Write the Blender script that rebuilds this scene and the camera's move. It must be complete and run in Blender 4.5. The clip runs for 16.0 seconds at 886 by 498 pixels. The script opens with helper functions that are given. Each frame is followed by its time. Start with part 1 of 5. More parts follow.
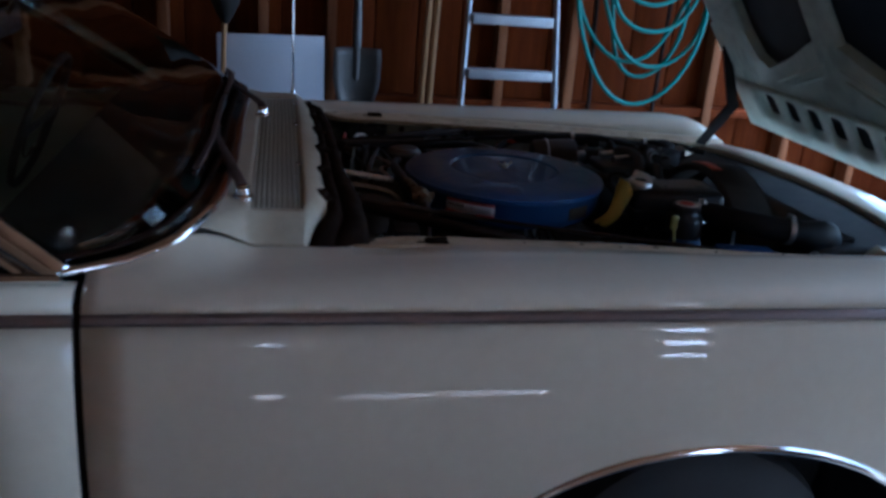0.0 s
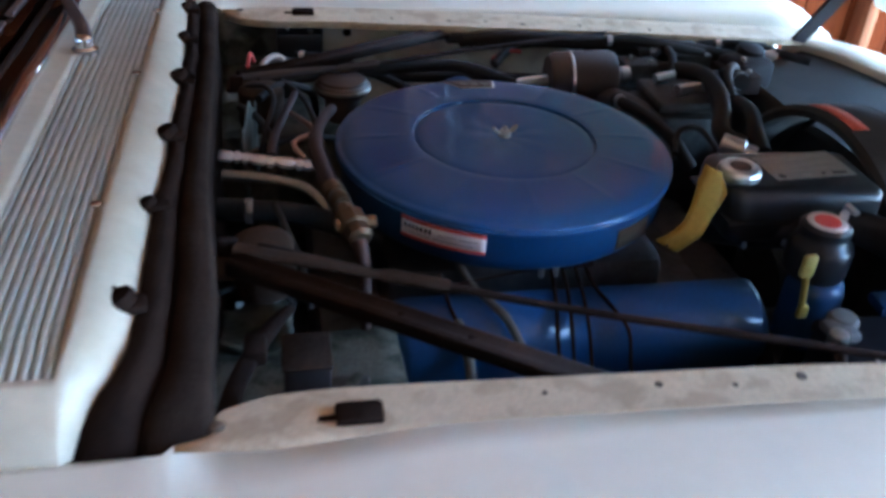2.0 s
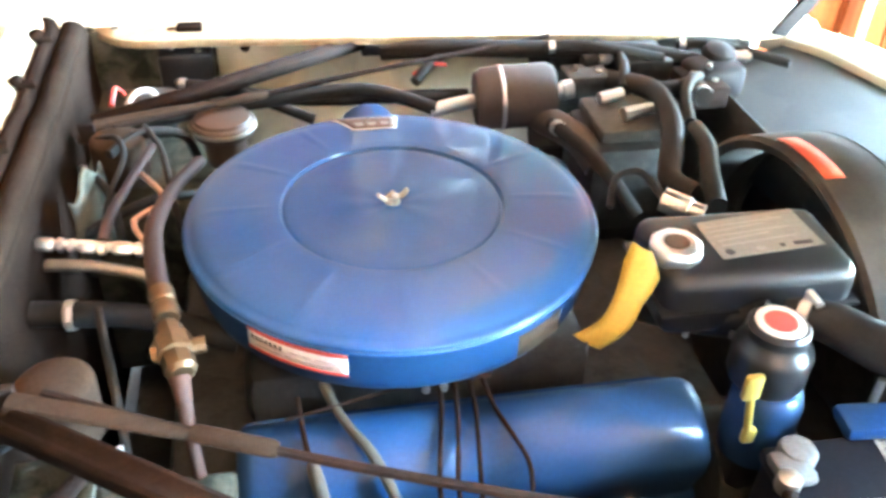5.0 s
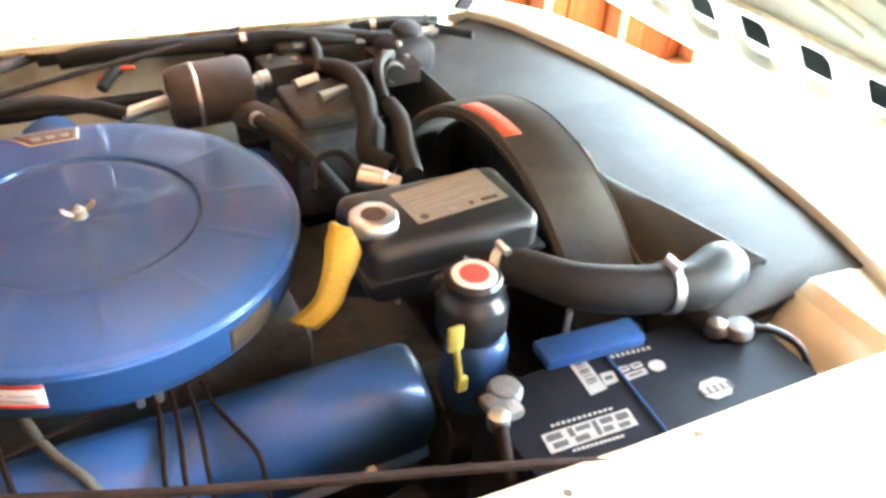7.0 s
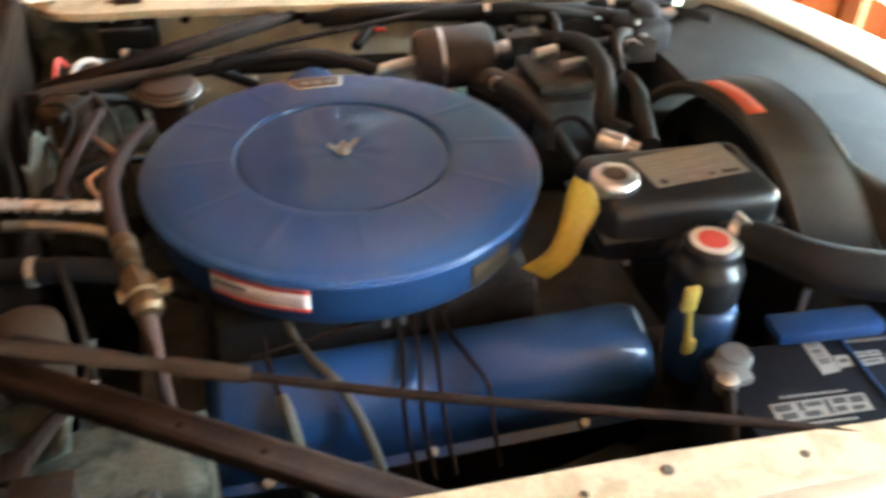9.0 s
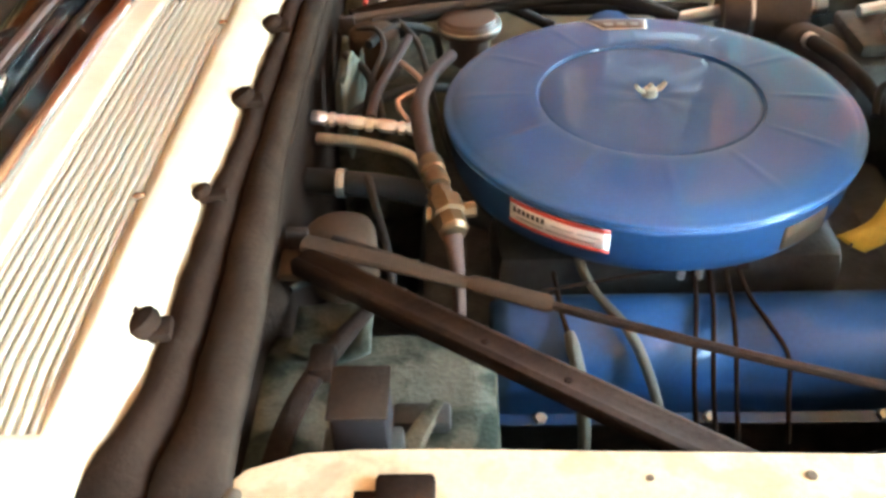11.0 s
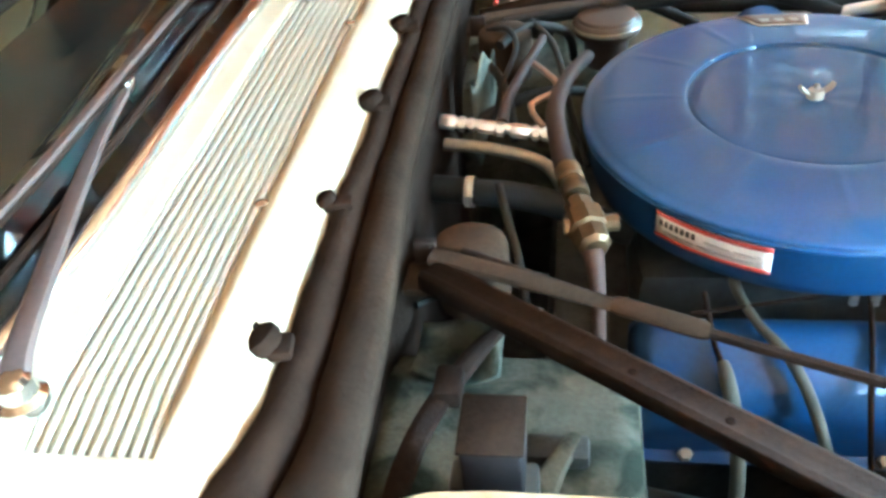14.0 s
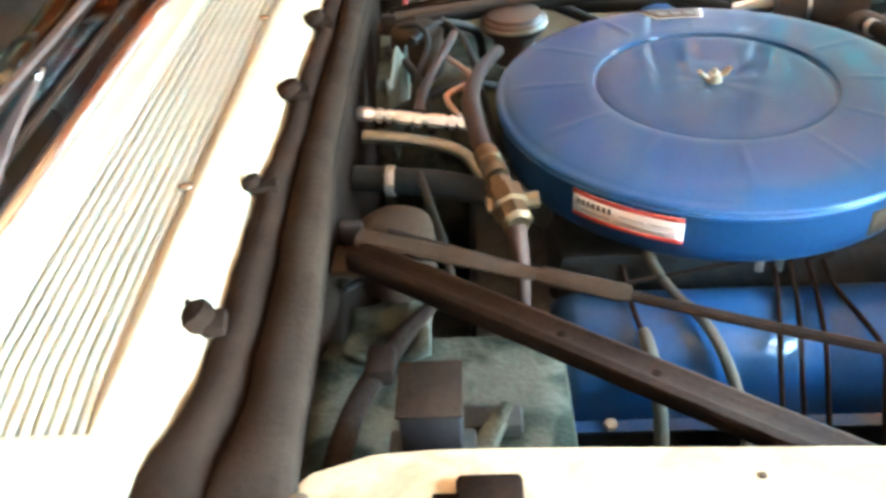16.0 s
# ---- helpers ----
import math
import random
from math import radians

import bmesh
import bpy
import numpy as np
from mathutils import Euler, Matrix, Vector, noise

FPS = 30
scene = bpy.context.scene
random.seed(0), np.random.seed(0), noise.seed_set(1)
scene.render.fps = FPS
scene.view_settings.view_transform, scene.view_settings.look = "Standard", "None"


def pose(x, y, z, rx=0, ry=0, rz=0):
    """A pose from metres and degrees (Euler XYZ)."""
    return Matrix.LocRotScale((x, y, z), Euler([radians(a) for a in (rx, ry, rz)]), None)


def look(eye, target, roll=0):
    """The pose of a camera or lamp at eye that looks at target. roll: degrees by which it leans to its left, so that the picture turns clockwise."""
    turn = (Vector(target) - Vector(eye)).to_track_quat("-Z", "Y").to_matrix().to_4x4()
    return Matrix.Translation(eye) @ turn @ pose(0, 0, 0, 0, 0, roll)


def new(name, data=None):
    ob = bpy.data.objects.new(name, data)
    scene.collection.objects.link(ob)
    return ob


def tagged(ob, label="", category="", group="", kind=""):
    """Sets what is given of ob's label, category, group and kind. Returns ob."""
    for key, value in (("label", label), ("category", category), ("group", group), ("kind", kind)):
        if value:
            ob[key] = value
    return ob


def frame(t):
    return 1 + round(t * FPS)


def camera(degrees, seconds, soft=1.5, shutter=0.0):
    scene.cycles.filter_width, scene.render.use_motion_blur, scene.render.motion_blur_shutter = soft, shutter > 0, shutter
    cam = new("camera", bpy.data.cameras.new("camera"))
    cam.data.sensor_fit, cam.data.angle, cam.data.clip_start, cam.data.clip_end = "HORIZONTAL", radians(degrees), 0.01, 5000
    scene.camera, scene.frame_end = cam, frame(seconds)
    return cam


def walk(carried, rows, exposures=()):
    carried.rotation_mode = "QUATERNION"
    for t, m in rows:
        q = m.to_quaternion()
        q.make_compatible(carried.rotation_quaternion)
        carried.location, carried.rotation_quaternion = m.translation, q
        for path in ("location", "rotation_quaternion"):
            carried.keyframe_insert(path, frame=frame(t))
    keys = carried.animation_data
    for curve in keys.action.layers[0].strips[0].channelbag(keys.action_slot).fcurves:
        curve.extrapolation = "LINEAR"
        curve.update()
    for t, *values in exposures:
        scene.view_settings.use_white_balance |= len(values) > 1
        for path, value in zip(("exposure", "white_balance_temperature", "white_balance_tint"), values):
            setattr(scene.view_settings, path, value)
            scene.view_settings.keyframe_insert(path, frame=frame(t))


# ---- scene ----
cam = camera(54.6, 16.0, soft=3.2, shutter=0.5)
PATH = [
    (0, (-0.577, -2.104, 1.523), (-0.2, -0.263, 0.839), 4.4),
    (0.3, (-0.471, -2.051, 1.52), (-0.173, -0.221, 0.771), 3.3),
    (0.4, (-0.461, -2.026, 1.54), (-0.182, -0.224, 0.722), 3.0),
    (0.5, (-0.437, -1.99, 1.525), (-0.179, -0.2, 0.675), 3.0),
    (0.6, (-0.425, -1.926, 1.501), (-0.074, -0.154, 0.644), 5.8),
    (0.8, (-0.435, -1.774, 1.496), (-0.093, 0.023, 0.687), 3.8),
    (1, (-0.436, -1.563, 1.494), (-0.173, 0.233, 0.654), 2.2),
    (1.2, (-0.401, -1.399, 1.529), (-0.094, 0.35, 0.608), 1.1),
    (1.5, (-0.419, -1.291, 1.528), (0.011, 0.367, 0.496), 4.2),
    (2, (-0.341, -1.162, 1.522), (0.024, 0.486, 0.451), 4.1),
    (2.5, (-0.196, -1.047, 1.547), (0.045, 0.629, 0.483), 3.8),
    (3, (-0.141, -0.97, 1.548), (0.021, 0.642, 0.376), 1.4),
    (5.3, (-0.101, -0.897, 1.562), (0.286, 0.663, 0.372), 2.1),
    (5.5, (-0.091, -0.897, 1.56), (0.356, 0.642, 0.364), 2.4),
    (6, (-0.068, -0.913, 1.56), (0.55, 0.572, 0.371), 3.7),
    (6.5, (-0.055, -0.927, 1.56), (0.7, 0.502, 0.382), 4.5),
    (7, (-0.046, -0.934, 1.562), (0.773, 0.462, 0.386), 4.2),
    (7.5, (-0.041, -0.936, 1.558), (0.808, 0.436, 0.377), 3.6),
    (8, (-0.054, -0.93, 1.557), (0.759, 0.46, 0.37), 3.5),
    (8.5, (-0.09, -0.939, 1.549), (0.613, 0.516, 0.371), 2.8),
    (9, (-0.141, -0.969, 1.536), (0.305, 0.574, 0.344), 1.9),
    (9.5, (-0.175, -0.98, 1.527), (-0.001, 0.543, 0.241), 1.0),
    (10, (-0.251, -0.995, 1.512), (-0.222, 0.585, 0.285), 1.0),
    (12.3, (-0.207, -0.908, 1.485), (-0.281, 0.612, 0.188), -5.1),
    (12.5, (-0.229, -0.912, 1.471), (-0.253, 0.637, 0.206), -3.8),
    (13, (-0.25, -0.924, 1.471), (-0.368, 0.658, 0.252), -4.4),
    (13.5, (-0.253, -0.923, 1.463), (-0.457, 0.655, 0.251), -5.4),
    (14, (-0.258, -0.902, 1.464), (-0.576, 0.646, 0.238), -7.0),
    (14.5, (-0.222, -0.9, 1.469), (-0.497, 0.635, 0.218), -7.8),
    (15, (-0.224, -0.904, 1.442), (-0.174, 0.68, 0.222), -4.5),
    (15.5, (-0.239, -0.915, 1.438), (-0.27, 0.655, 0.2), -4.9),
    (16, (-0.276, -0.938, 1.439), (-0.378, 0.659, 0.24), -4.4),
]
EXPOSURES = [(0.0, 1.45, 4500, 7), (0.5, 2.17, 4640, 7), (1.0, 2.6, 4780, 8), (1.5, 3.45, 4720, 6), (2.0, 4.0, 4420, 4), (2.5, 4.9, 4280, 0), (3.0, 5.5, 4250, -8), (5.5, 7.1, 5650, -3), (7.0, 6.58, 6140, 2), (8.0, 6.08, 6740, 3), (8.5, 5.58, 6920, 3), (9.0, 5.5, 6200, -1), (9.5, 5.3, 6350, -3), (10.0, 5.85, 6350, -2), (12.5, 6.35, 4880, -17), (13.0, 6.35, 4950, -16), (14.0, 6.3, 4880, -18), (14.5, 5.95, 5040, -15), (15.0, 6.05, 4900, -18), (16.0, 6.5, 5200, -15)]
walk(cam, [(t, look(eye, target, roll)) for t, eye, target, roll in PATH], EXPOSURES)

# ---- light ----
SUN_UP, SUN_SIDE = 46.0, -8.0  # degrees: elevation, and turn from +x towards +y
world = bpy.data.worlds.new("sky")
scene.world = world
world.use_nodes = True
wn = world.node_tree.nodes
sky = wn.new("ShaderNodeTexSky")
sky.sky_type, sky.sun_disc = "NISHITA", False
sky.sun_elevation, sky.sun_rotation = radians(SUN_UP), radians(90 - SUN_SIDE)
world.node_tree.links.new(sky.outputs[0], wn["Background"].inputs[0])
wn["Background"].inputs[1].default_value = 0.12
sun_data = bpy.data.lights.new("sun", "SUN")
sun_data.energy, sun_data.angle, sun_data.color = 5.0, radians(0.6), (1.0, 0.93, 0.82)
sun = new("sun", sun_data)
sun_dir = Vector((math.cos(radians(SUN_UP)) * math.cos(radians(SUN_SIDE)), math.cos(radians(SUN_UP)) * math.sin(radians(SUN_SIDE)), math.sin(radians(SUN_UP))))
sun.matrix_world = look(sun_dir * 20, (0, 0, 0))


def area(name, eye, target, w, h, watts, colour):
    data = bpy.data.lights.new(name, "AREA")
    data.shape, data.size, data.size_y, data.energy, data.color = "RECTANGLE", w, h, watts, colour
    ob = new(name, data)
    ob.matrix_world = look(eye, target)
    return ob


area("doorway_daylight", (2.25, 0.13, 1.60), (0.1, 0.13, 1.05), 3.0, 1.7, 22, (0.70, 0.86, 1.0))


# ---- materials ----
def material(name, colour, rough=0.5, metal=0.0, second=None, scale=8.0, amount=0.5, bump=0.0, fine=180.0, coat=0.0, spec=0.5, vary=0.06, gloss_vary=0.1, stain=None, stain_scale=4.0, stain_amount=0.6, coat_ior=1.5, coat_rough=0.08):
    m = bpy.data.materials.new(name)
    m.use_nodes = True
    n, l = m.node_tree.nodes, m.node_tree.links
    p = n["Principled BSDF"]
    p.inputs["Roughness"].default_value, p.inputs["Metallic"].default_value = rough, metal
    p.inputs["Coat Weight"].default_value, p.inputs["Coat Roughness"].default_value = coat, coat_rough
    p.inputs["Specular IOR Level"].default_value = spec
    where = n.new("ShaderNodeTexCoord")
    big, small = n.new("ShaderNodeTexNoise"), n.new("ShaderNodeTexNoise")
    big.inputs["Scale"].default_value, big.inputs["Detail"].default_value, big.inputs["Roughness"].default_value = scale, 6, 0.65
    small.inputs["Scale"].default_value, small.inputs["Detail"].default_value = fine, 3
    ramp = n.new("ShaderNodeMapRange")
    ramp.inputs["From Min"].default_value, ramp.inputs["From Max"].default_value, ramp.inputs["To Max"].default_value = 0.34, 0.76, amount
    mix, grain = n.new("ShaderNodeMix"), n.new("ShaderNodeMix")
    mix.data_type = grain.data_type = "RGBA"
    grain.blend_type = "OVERLAY"
    mix.inputs[6].default_value = (*colour, 1)
    mix.inputs[7].default_value = (*(second or tuple(c * 0.7 for c in colour)), 1)
    grain.inputs[0].default_value = vary * 4
    l.new(where.outputs["Object"], big.inputs["Vector"])
    l.new(where.outputs["Object"], small.inputs["Vector"])
    l.new(big.outputs["Fac"], ramp.inputs["Value"])
    l.new(ramp.outputs["Result"], mix.inputs[0])
    l.new(mix.outputs[2], grain.inputs[6])
    l.new(small.outputs["Fac"], grain.inputs[7])
    base = grain.outputs[2]
    if stain:
        blot, edge, over = n.new("ShaderNodeTexNoise"), n.new("ShaderNodeMapRange"), n.new("ShaderNodeMix")
        blot.inputs["Scale"].default_value, blot.inputs["Detail"].default_value, blot.inputs["Distortion"].default_value = stain_scale, 8, 0.6
        edge.inputs["From Min"].default_value, edge.inputs["From Max"].default_value, edge.inputs["To Max"].default_value = 0.47, 0.62, stain_amount
        over.data_type = "RGBA"
        over.inputs[7].default_value = (*stain, 1)
        l.new(where.outputs["Object"], blot.inputs["Vector"])
        l.new(blot.outputs["Fac"], edge.inputs["Value"])
        l.new(edge.outputs["Result"], over.inputs[0])
        l.new(base, over.inputs[6])
        base = over.outputs[2]
    p.inputs["Coat IOR"].default_value = coat_ior
    l.new(base, p.inputs["Base Color"])
    glossy = n.new("ShaderNodeMapRange")
    glossy.inputs["To Min"].default_value, glossy.inputs["To Max"].default_value = max(0.02, rough - gloss_vary), min(1, rough + gloss_vary)
    l.new(big.outputs["Fac"], glossy.inputs["Value"])
    l.new(glossy.outputs["Result"], p.inputs["Roughness"])
    if bump:
        b = n.new("ShaderNodeBump")
        b.inputs["Strength"].default_value, b.inputs["Distance"].default_value = bump, 0.004
        l.new(small.outputs["Fac"], b.inputs["Height"])
        l.new(b.outputs["Normal"], p.inputs["Normal"])
    return m


def wood(name, dark, light, across=14.0, rough=0.7):
    m = material(name, dark, rough, second=light, scale=3.0, amount=0.8, bump=0.25, fine=60, spec=0.08)
    n, l = m.node_tree.nodes, m.node_tree.links
    where, stretch = n["Texture Coordinate"], n.new("ShaderNodeMapping")
    stretch.inputs["Scale"].default_value = (across, across, 1.0)
    info, add = n.new("ShaderNodeObjectInfo"), n.new("ShaderNodeVectorMath")
    add.operation = "ADD"
    l.new(where.outputs["Object"], stretch.inputs["Vector"])
    l.new(stretch.outputs["Vector"], add.inputs[0])
    l.new(info.outputs["Random"], add.inputs[1])
    for noise_node in [x for x in n if x.type == "TEX_NOISE"]:
        l.new(add.outputs[0], noise_node.inputs["Vector"])
    return m


PAINT = material("cream_white_paint", (0.66, 0.575, 0.44), 0.45, second=(0.61, 0.52, 0.375), scale=1.3, amount=0.3, coat=0.85, vary=0.02, gloss_vary=0.05, fine=40, coat_ior=1.52, coat_rough=0.04, spec=0.2)
# Darker copy of PAINT: the light's falloff over the cowl is in its colour.
PAINT_DIMMED = material("dimmed_dull_cream_paint", (0.46, 0.395, 0.285), 0.55, second=(0.40, 0.335, 0.235), scale=3.0, amount=0.5, coat=0.25, vary=0.03, fine=60, coat_rough=0.15, spec=0.2, stain=(0.36, 0.28, 0.17), stain_scale=9, stain_amount=0.3)
LIP = material("worn_cream_flange_paint", (0.53, 0.42, 0.275), 0.55, second=(0.42, 0.31, 0.19), scale=10, amount=0.5, vary=0.06, bump=0.08, spec=0.25, stain=(0.24, 0.16, 0.09), stain_scale=26, stain_amount=0.4)
BLUE = material("engine_blue_paint", (0.012, 0.046, 0.135), 0.55, second=(0.022, 0.055, 0.13), scale=9, amount=0.7, coat=0.4, coat_rough=0.12, vary=0.05, spec=0.25)
BLUE_DUSTY = material("dusty_engine_blue_paint", (0.013, 0.064, 0.205), 0.42, second=(0.032, 0.083, 0.20), scale=5.0, amount=0.8, coat=0.45, coat_rough=0.06, vary=0.05, fine=300, spec=0.18, gloss_vary=0.2, stain=(0.060, 0.112, 0.225), stain_scale=3.2, stain_amount=0.45)
BLUE_LIGHT = material("blue_plastic", (0.013, 0.05, 0.165), 0.5, second=(0.024, 0.062, 0.16), scale=20, spec=0.3)
BLACK = material("black_enamel", (0.013, 0.0135, 0.016), 0.34, second=(0.024, 0.024, 0.027), scale=7, amount=0.4, coat=0.15, spec=0.35)
BLACK_PLASTIC = material("black_battery_plastic", (0.011, 0.0125, 0.018), 0.55, second=(0.022, 0.024, 0.03), scale=9, amount=0.5, spec=0.1)
GREY_PLASTIC = material("dusty_dark_grey_sheet", (0.045, 0.042, 0.038), 0.8, second=(0.075, 0.070, 0.062), scale=4, amount=0.6, bump=0.05, spec=0.2, stain=(0.085, 0.079, 0.068), stain_scale=9, stain_amount=0.35)
RUBBER = material("old_black_rubber", (0.017, 0.0155, 0.0145), 0.7, second=(0.038, 0.032, 0.028), scale=10, amount=0.7, bump=0.15, spec=0.15)
SEAL = material("weathered_brown_black_rubber", (0.0110, 0.0066, 0.0050), 0.95, second=(0.028, 0.0165, 0.0115), scale=12, amount=0.8, bump=0.3, spec=0.015)
GRIME = material("oily_dark_metal", (0.032, 0.032, 0.031), 0.5, second=(0.080, 0.074, 0.066), scale=14, amount=0.8, bump=0.3, fine=120, spec=0.3, stain=(0.02, 0.018, 0.017), stain_scale=22, stain_amount=0.7)
RUST = material("rusty_brown_steel", (0.019, 0.0128, 0.0108), 0.85, 0.0, second=(0.042, 0.026, 0.019), scale=16, amount=0.8, bump=0.25, spec=0.06)
# Lit and shaded tones of one apron primer; the second is grimy too.
APRON_LIT = material("lit_pale_greenish_primer", (0.80, 0.82, 0.68), 0.6, second=(0.62, 0.62, 0.49), scale=8, amount=0.5, bump=0.15, stain=(0.30, 0.28, 0.2), stain_scale=11, stain_amount=0.35)
APRON_DIRTY_SHADED = material("grimy_shaded_greenish_primer", (0.13, 0.126, 0.098), 0.75, second=(0.06, 0.062, 0.046), scale=16, amount=0.9, bump=0.4, spec=0.15, stain=(0.016, 0.021, 0.015), stain_scale=17, stain_amount=0.9)
HOODGREEN = material("pale_green_inner_hood_paint", (0.72, 0.82, 0.74), 0.5, second=(0.50, 0.61, 0.54), scale=6, amount=0.7, bump=0.1, coat=0.3, stain=(0.24, 0.33, 0.28), stain_scale=8, stain_amount=0.4)
NAVY = material("dark_hood_lining", (0.012, 0.016, 0.026), 0.7)
FIREWALL = material("brown_grimy_firewall", (0.0165, 0.0108, 0.0082), 0.92, second=(0.038, 0.025, 0.018), scale=10, amount=0.8, bump=0.3, spec=0.02)
PRINTGREY = material("faded_grey_print", (0.045, 0.045, 0.05), 0.6)
FAINTPRINT = material("faint_washed_out_print", (0.36, 0.35, 0.33), 0.6)
AGEDLABEL = material("dusty_aged_label_paper", (0.30, 0.295, 0.275), 0.6, second=(0.22, 0.21, 0.195), scale=40, spec=0.2)
LEAD = material("corroded_pale_lead", (0.15, 0.146, 0.138), 0.6, 0.2, second=(0.08, 0.075, 0.07), scale=60, bump=0.4)
# Slats are a dimmed copy of the cream paint; groove shade is in VENTDARK.
VENTSLAT = material("darkened_cream_vent_slat_paint", (0.45, 0.435, 0.345), 0.5, second=(0.37, 0.355, 0.28), scale=12, amount=0.5, spec=0.3)
VENTDARK = material("shaded_vent_recess", (0.285, 0.29, 0.23), 0.8, second=(0.33, 0.33, 0.26), scale=20, spec=0.2)
CHROME = material("chrome", (0.75, 0.75, 0.76), 0.12, 1.0, vary=0.02)
TRIM = material("brushed_dark_trim", (0.24, 0.185, 0.165), 0.42, 0.75, vary=0.03)
ALU = material("aluminium", (0.72, 0.73, 0.75), 0.35, 1.0, scale=20, vary=0.05)
DULLALU = material("dull_weathered_aluminium", (0.40, 0.40, 0.41), 0.6, 0.6, second=(0.27, 0.265, 0.26), scale=9, amount=0.7, spec=0.2)
ZINC = material("zinc_plated_steel", (0.46, 0.44, 0.40), 0.42, 0.9, second=(0.24, 0.20, 0.16), scale=30)
NUTZINC = material("dull_tarnished_zinc", (0.36, 0.345, 0.32), 0.5, 0.7, second=(0.20, 0.16, 0.12), scale=60, amount=0.8)
BRASS = material("brass", (0.15, 0.098, 0.050), 0.45, 0.75, second=(0.062, 0.037, 0.022), scale=30, amount=0.8)
COPPER_DULL = material("dull_reddish_tube", (0.07, 0.04, 0.031), 0.7, 0.0, second=(0.04, 0.027, 0.022), scale=20, spec=0.15)
COPPER = material("copper_tube", (0.55, 0.38, 0.30), 0.35, 0.9)
YELLOW = material("yellow_plastic", (0.40, 0.30, 0.030), 0.5, second=(0.28, 0.19, 0.02), scale=14)
RED = material("red_print", (0.62, 0.07, 0.05), 0.5)
ORANGE = material("faded_orange_label", (0.70, 0.12, 0.05), 0.55, second=(0.5, 0.07, 0.03), scale=30)
WHITE = material("white_label_paper", (0.66, 0.65, 0.62), 0.55, second=(0.52, 0.50, 0.47), scale=40, spec=0.3)
OLDLABEL = material("brown_worn_label", (0.050, 0.030, 0.011), 0.85, second=(0.075, 0.048, 0.020), scale=50)
DARKPRINT = material("dark_print", (0.04, 0.035, 0.04), 0.6)
BROWNPRINT = material("brown_badge_enamel", (0.055, 0.026, 0.018), 0.45, second=(0.16, 0.10, 0.07), scale=70, amount=0.7)
TAN = material("tan_rubber_hose", (0.068, 0.059, 0.043), 0.75, second=(0.042, 0.035, 0.025), scale=25, bump=0.1)
OILCAP = material("brown_varnished_cap", (0.058, 0.036, 0.026), 0.5, second=(0.095, 0.066, 0.052), scale=20)
DOMEBROWN = material("dusty_tan_brown_steel", (0.052, 0.034, 0.023), 0.85, second=(0.027, 0.017, 0.012), scale=14, amount=0.8, bump=0.25, spec=0.05)
CANBROWN = material("dusty_grey_brown_steel", (0.060, 0.046, 0.041), 0.6, 0.1, second=(0.036, 0.027, 0.024), scale=12, bump=0.1)
HOSEBROWN = material("reddish_brown_rubber", (0.045, 0.028, 0.025), 0.7, second=(0.028, 0.018, 0.016), scale=12, spec=0.2)
PALEZINC = material("pale_plated_clip", (0.42, 0.42, 0.42), 0.4, 0.5, second=(0.24, 0.23, 0.21), scale=50)
WIPERMETAL = material("dull_pinkish_wiper_metal", (0.085, 0.058, 0.052), 0.6, 0.2, second=(0.06, 0.042, 0.037), scale=20)
OLIVE = material("faded_olive_yellow_plastic", (0.26, 0.21, 0.035), 0.5, second=(0.18, 0.135, 0.03), scale=30)
DULLBLACK = material("dull_brownish_black_steel", (0.016, 0.0125, 0.013), 0.65, second=(0.03, 0.023, 0.022), scale=12, amount=0.6, spec=0.15)
HOSEBLACK = material("smooth_black_hose_rubber", (0.013, 0.013, 0.0145), 0.6, second=(0.03, 0.029, 0.028), scale=9, amount=0.6, spec=0.15, bump=0.1)
TEAL = material("teal_garden_hose", (0.010, 0.15, 0.125), 0.6, second=(0.007, 0.09, 0.075), scale=12)
STICKER = material("bright_white_sticker", (0.82, 0.81, 0.79), 0.45, second=(0.72, 0.70, 0.66), scale=40)
HOLE = material("brown_stained_hole", (0.10, 0.07, 0.045), 0.8, second=(0.05, 0.035, 0.025), scale=60)
BOARD = material("white_panel_board", (0.62, 0.64, 0.70), 0.6, second=(0.5, 0.5, 0.54), scale=2)
STEEL = material("worn_tool_steel", (0.12, 0.115, 0.11), 0.5, 0.6, second=(0.06, 0.045, 0.035), scale=12)
TYRE = material("tyre_rubber", (0.018, 0.018, 0.02), 0.75, bump=0.2)
CABIN = material("dark_cabin_vinyl", (0.02, 0.017, 0.016), 0.5, second=(0.05, 0.03, 0.025), scale=4)
CONCRETE = material("garage_concrete", (0.085, 0.082, 0.078), 0.8, second=(0.055, 0.052, 0.049), scale=1.2, bump=0.2, fine=90)
DRIVE = material("driveway_concrete", (0.48, 0.46, 0.43), 0.9, second=(0.38, 0.36, 0.33), scale=0.7, bump=0.2, fine=60)
PLASTER = material("dim_brown_wooden_lining", (0.36, 0.19, 0.095), 0.85, second=(0.27, 0.135, 0.062), scale=1.5)
WALLWOOD = wood("red_brown_wall_boards", (0.070, 0.0128, 0.0016), (0.125, 0.028, 0.004), rough=0.85)
STUDWOOD = wood("stud_timber", (0.17, 0.062, 0.025), (0.26, 0.115, 0.05), 20)
DARKWOOD = wood("brown_ceiling_boards", (0.24, 0.115, 0.055), (0.33, 0.17, 0.085))
POLEWOOD = wood("tan_tool_handle_wood", (0.36, 0.20, 0.09), (0.46, 0.28, 0.14), 30, 0.5)

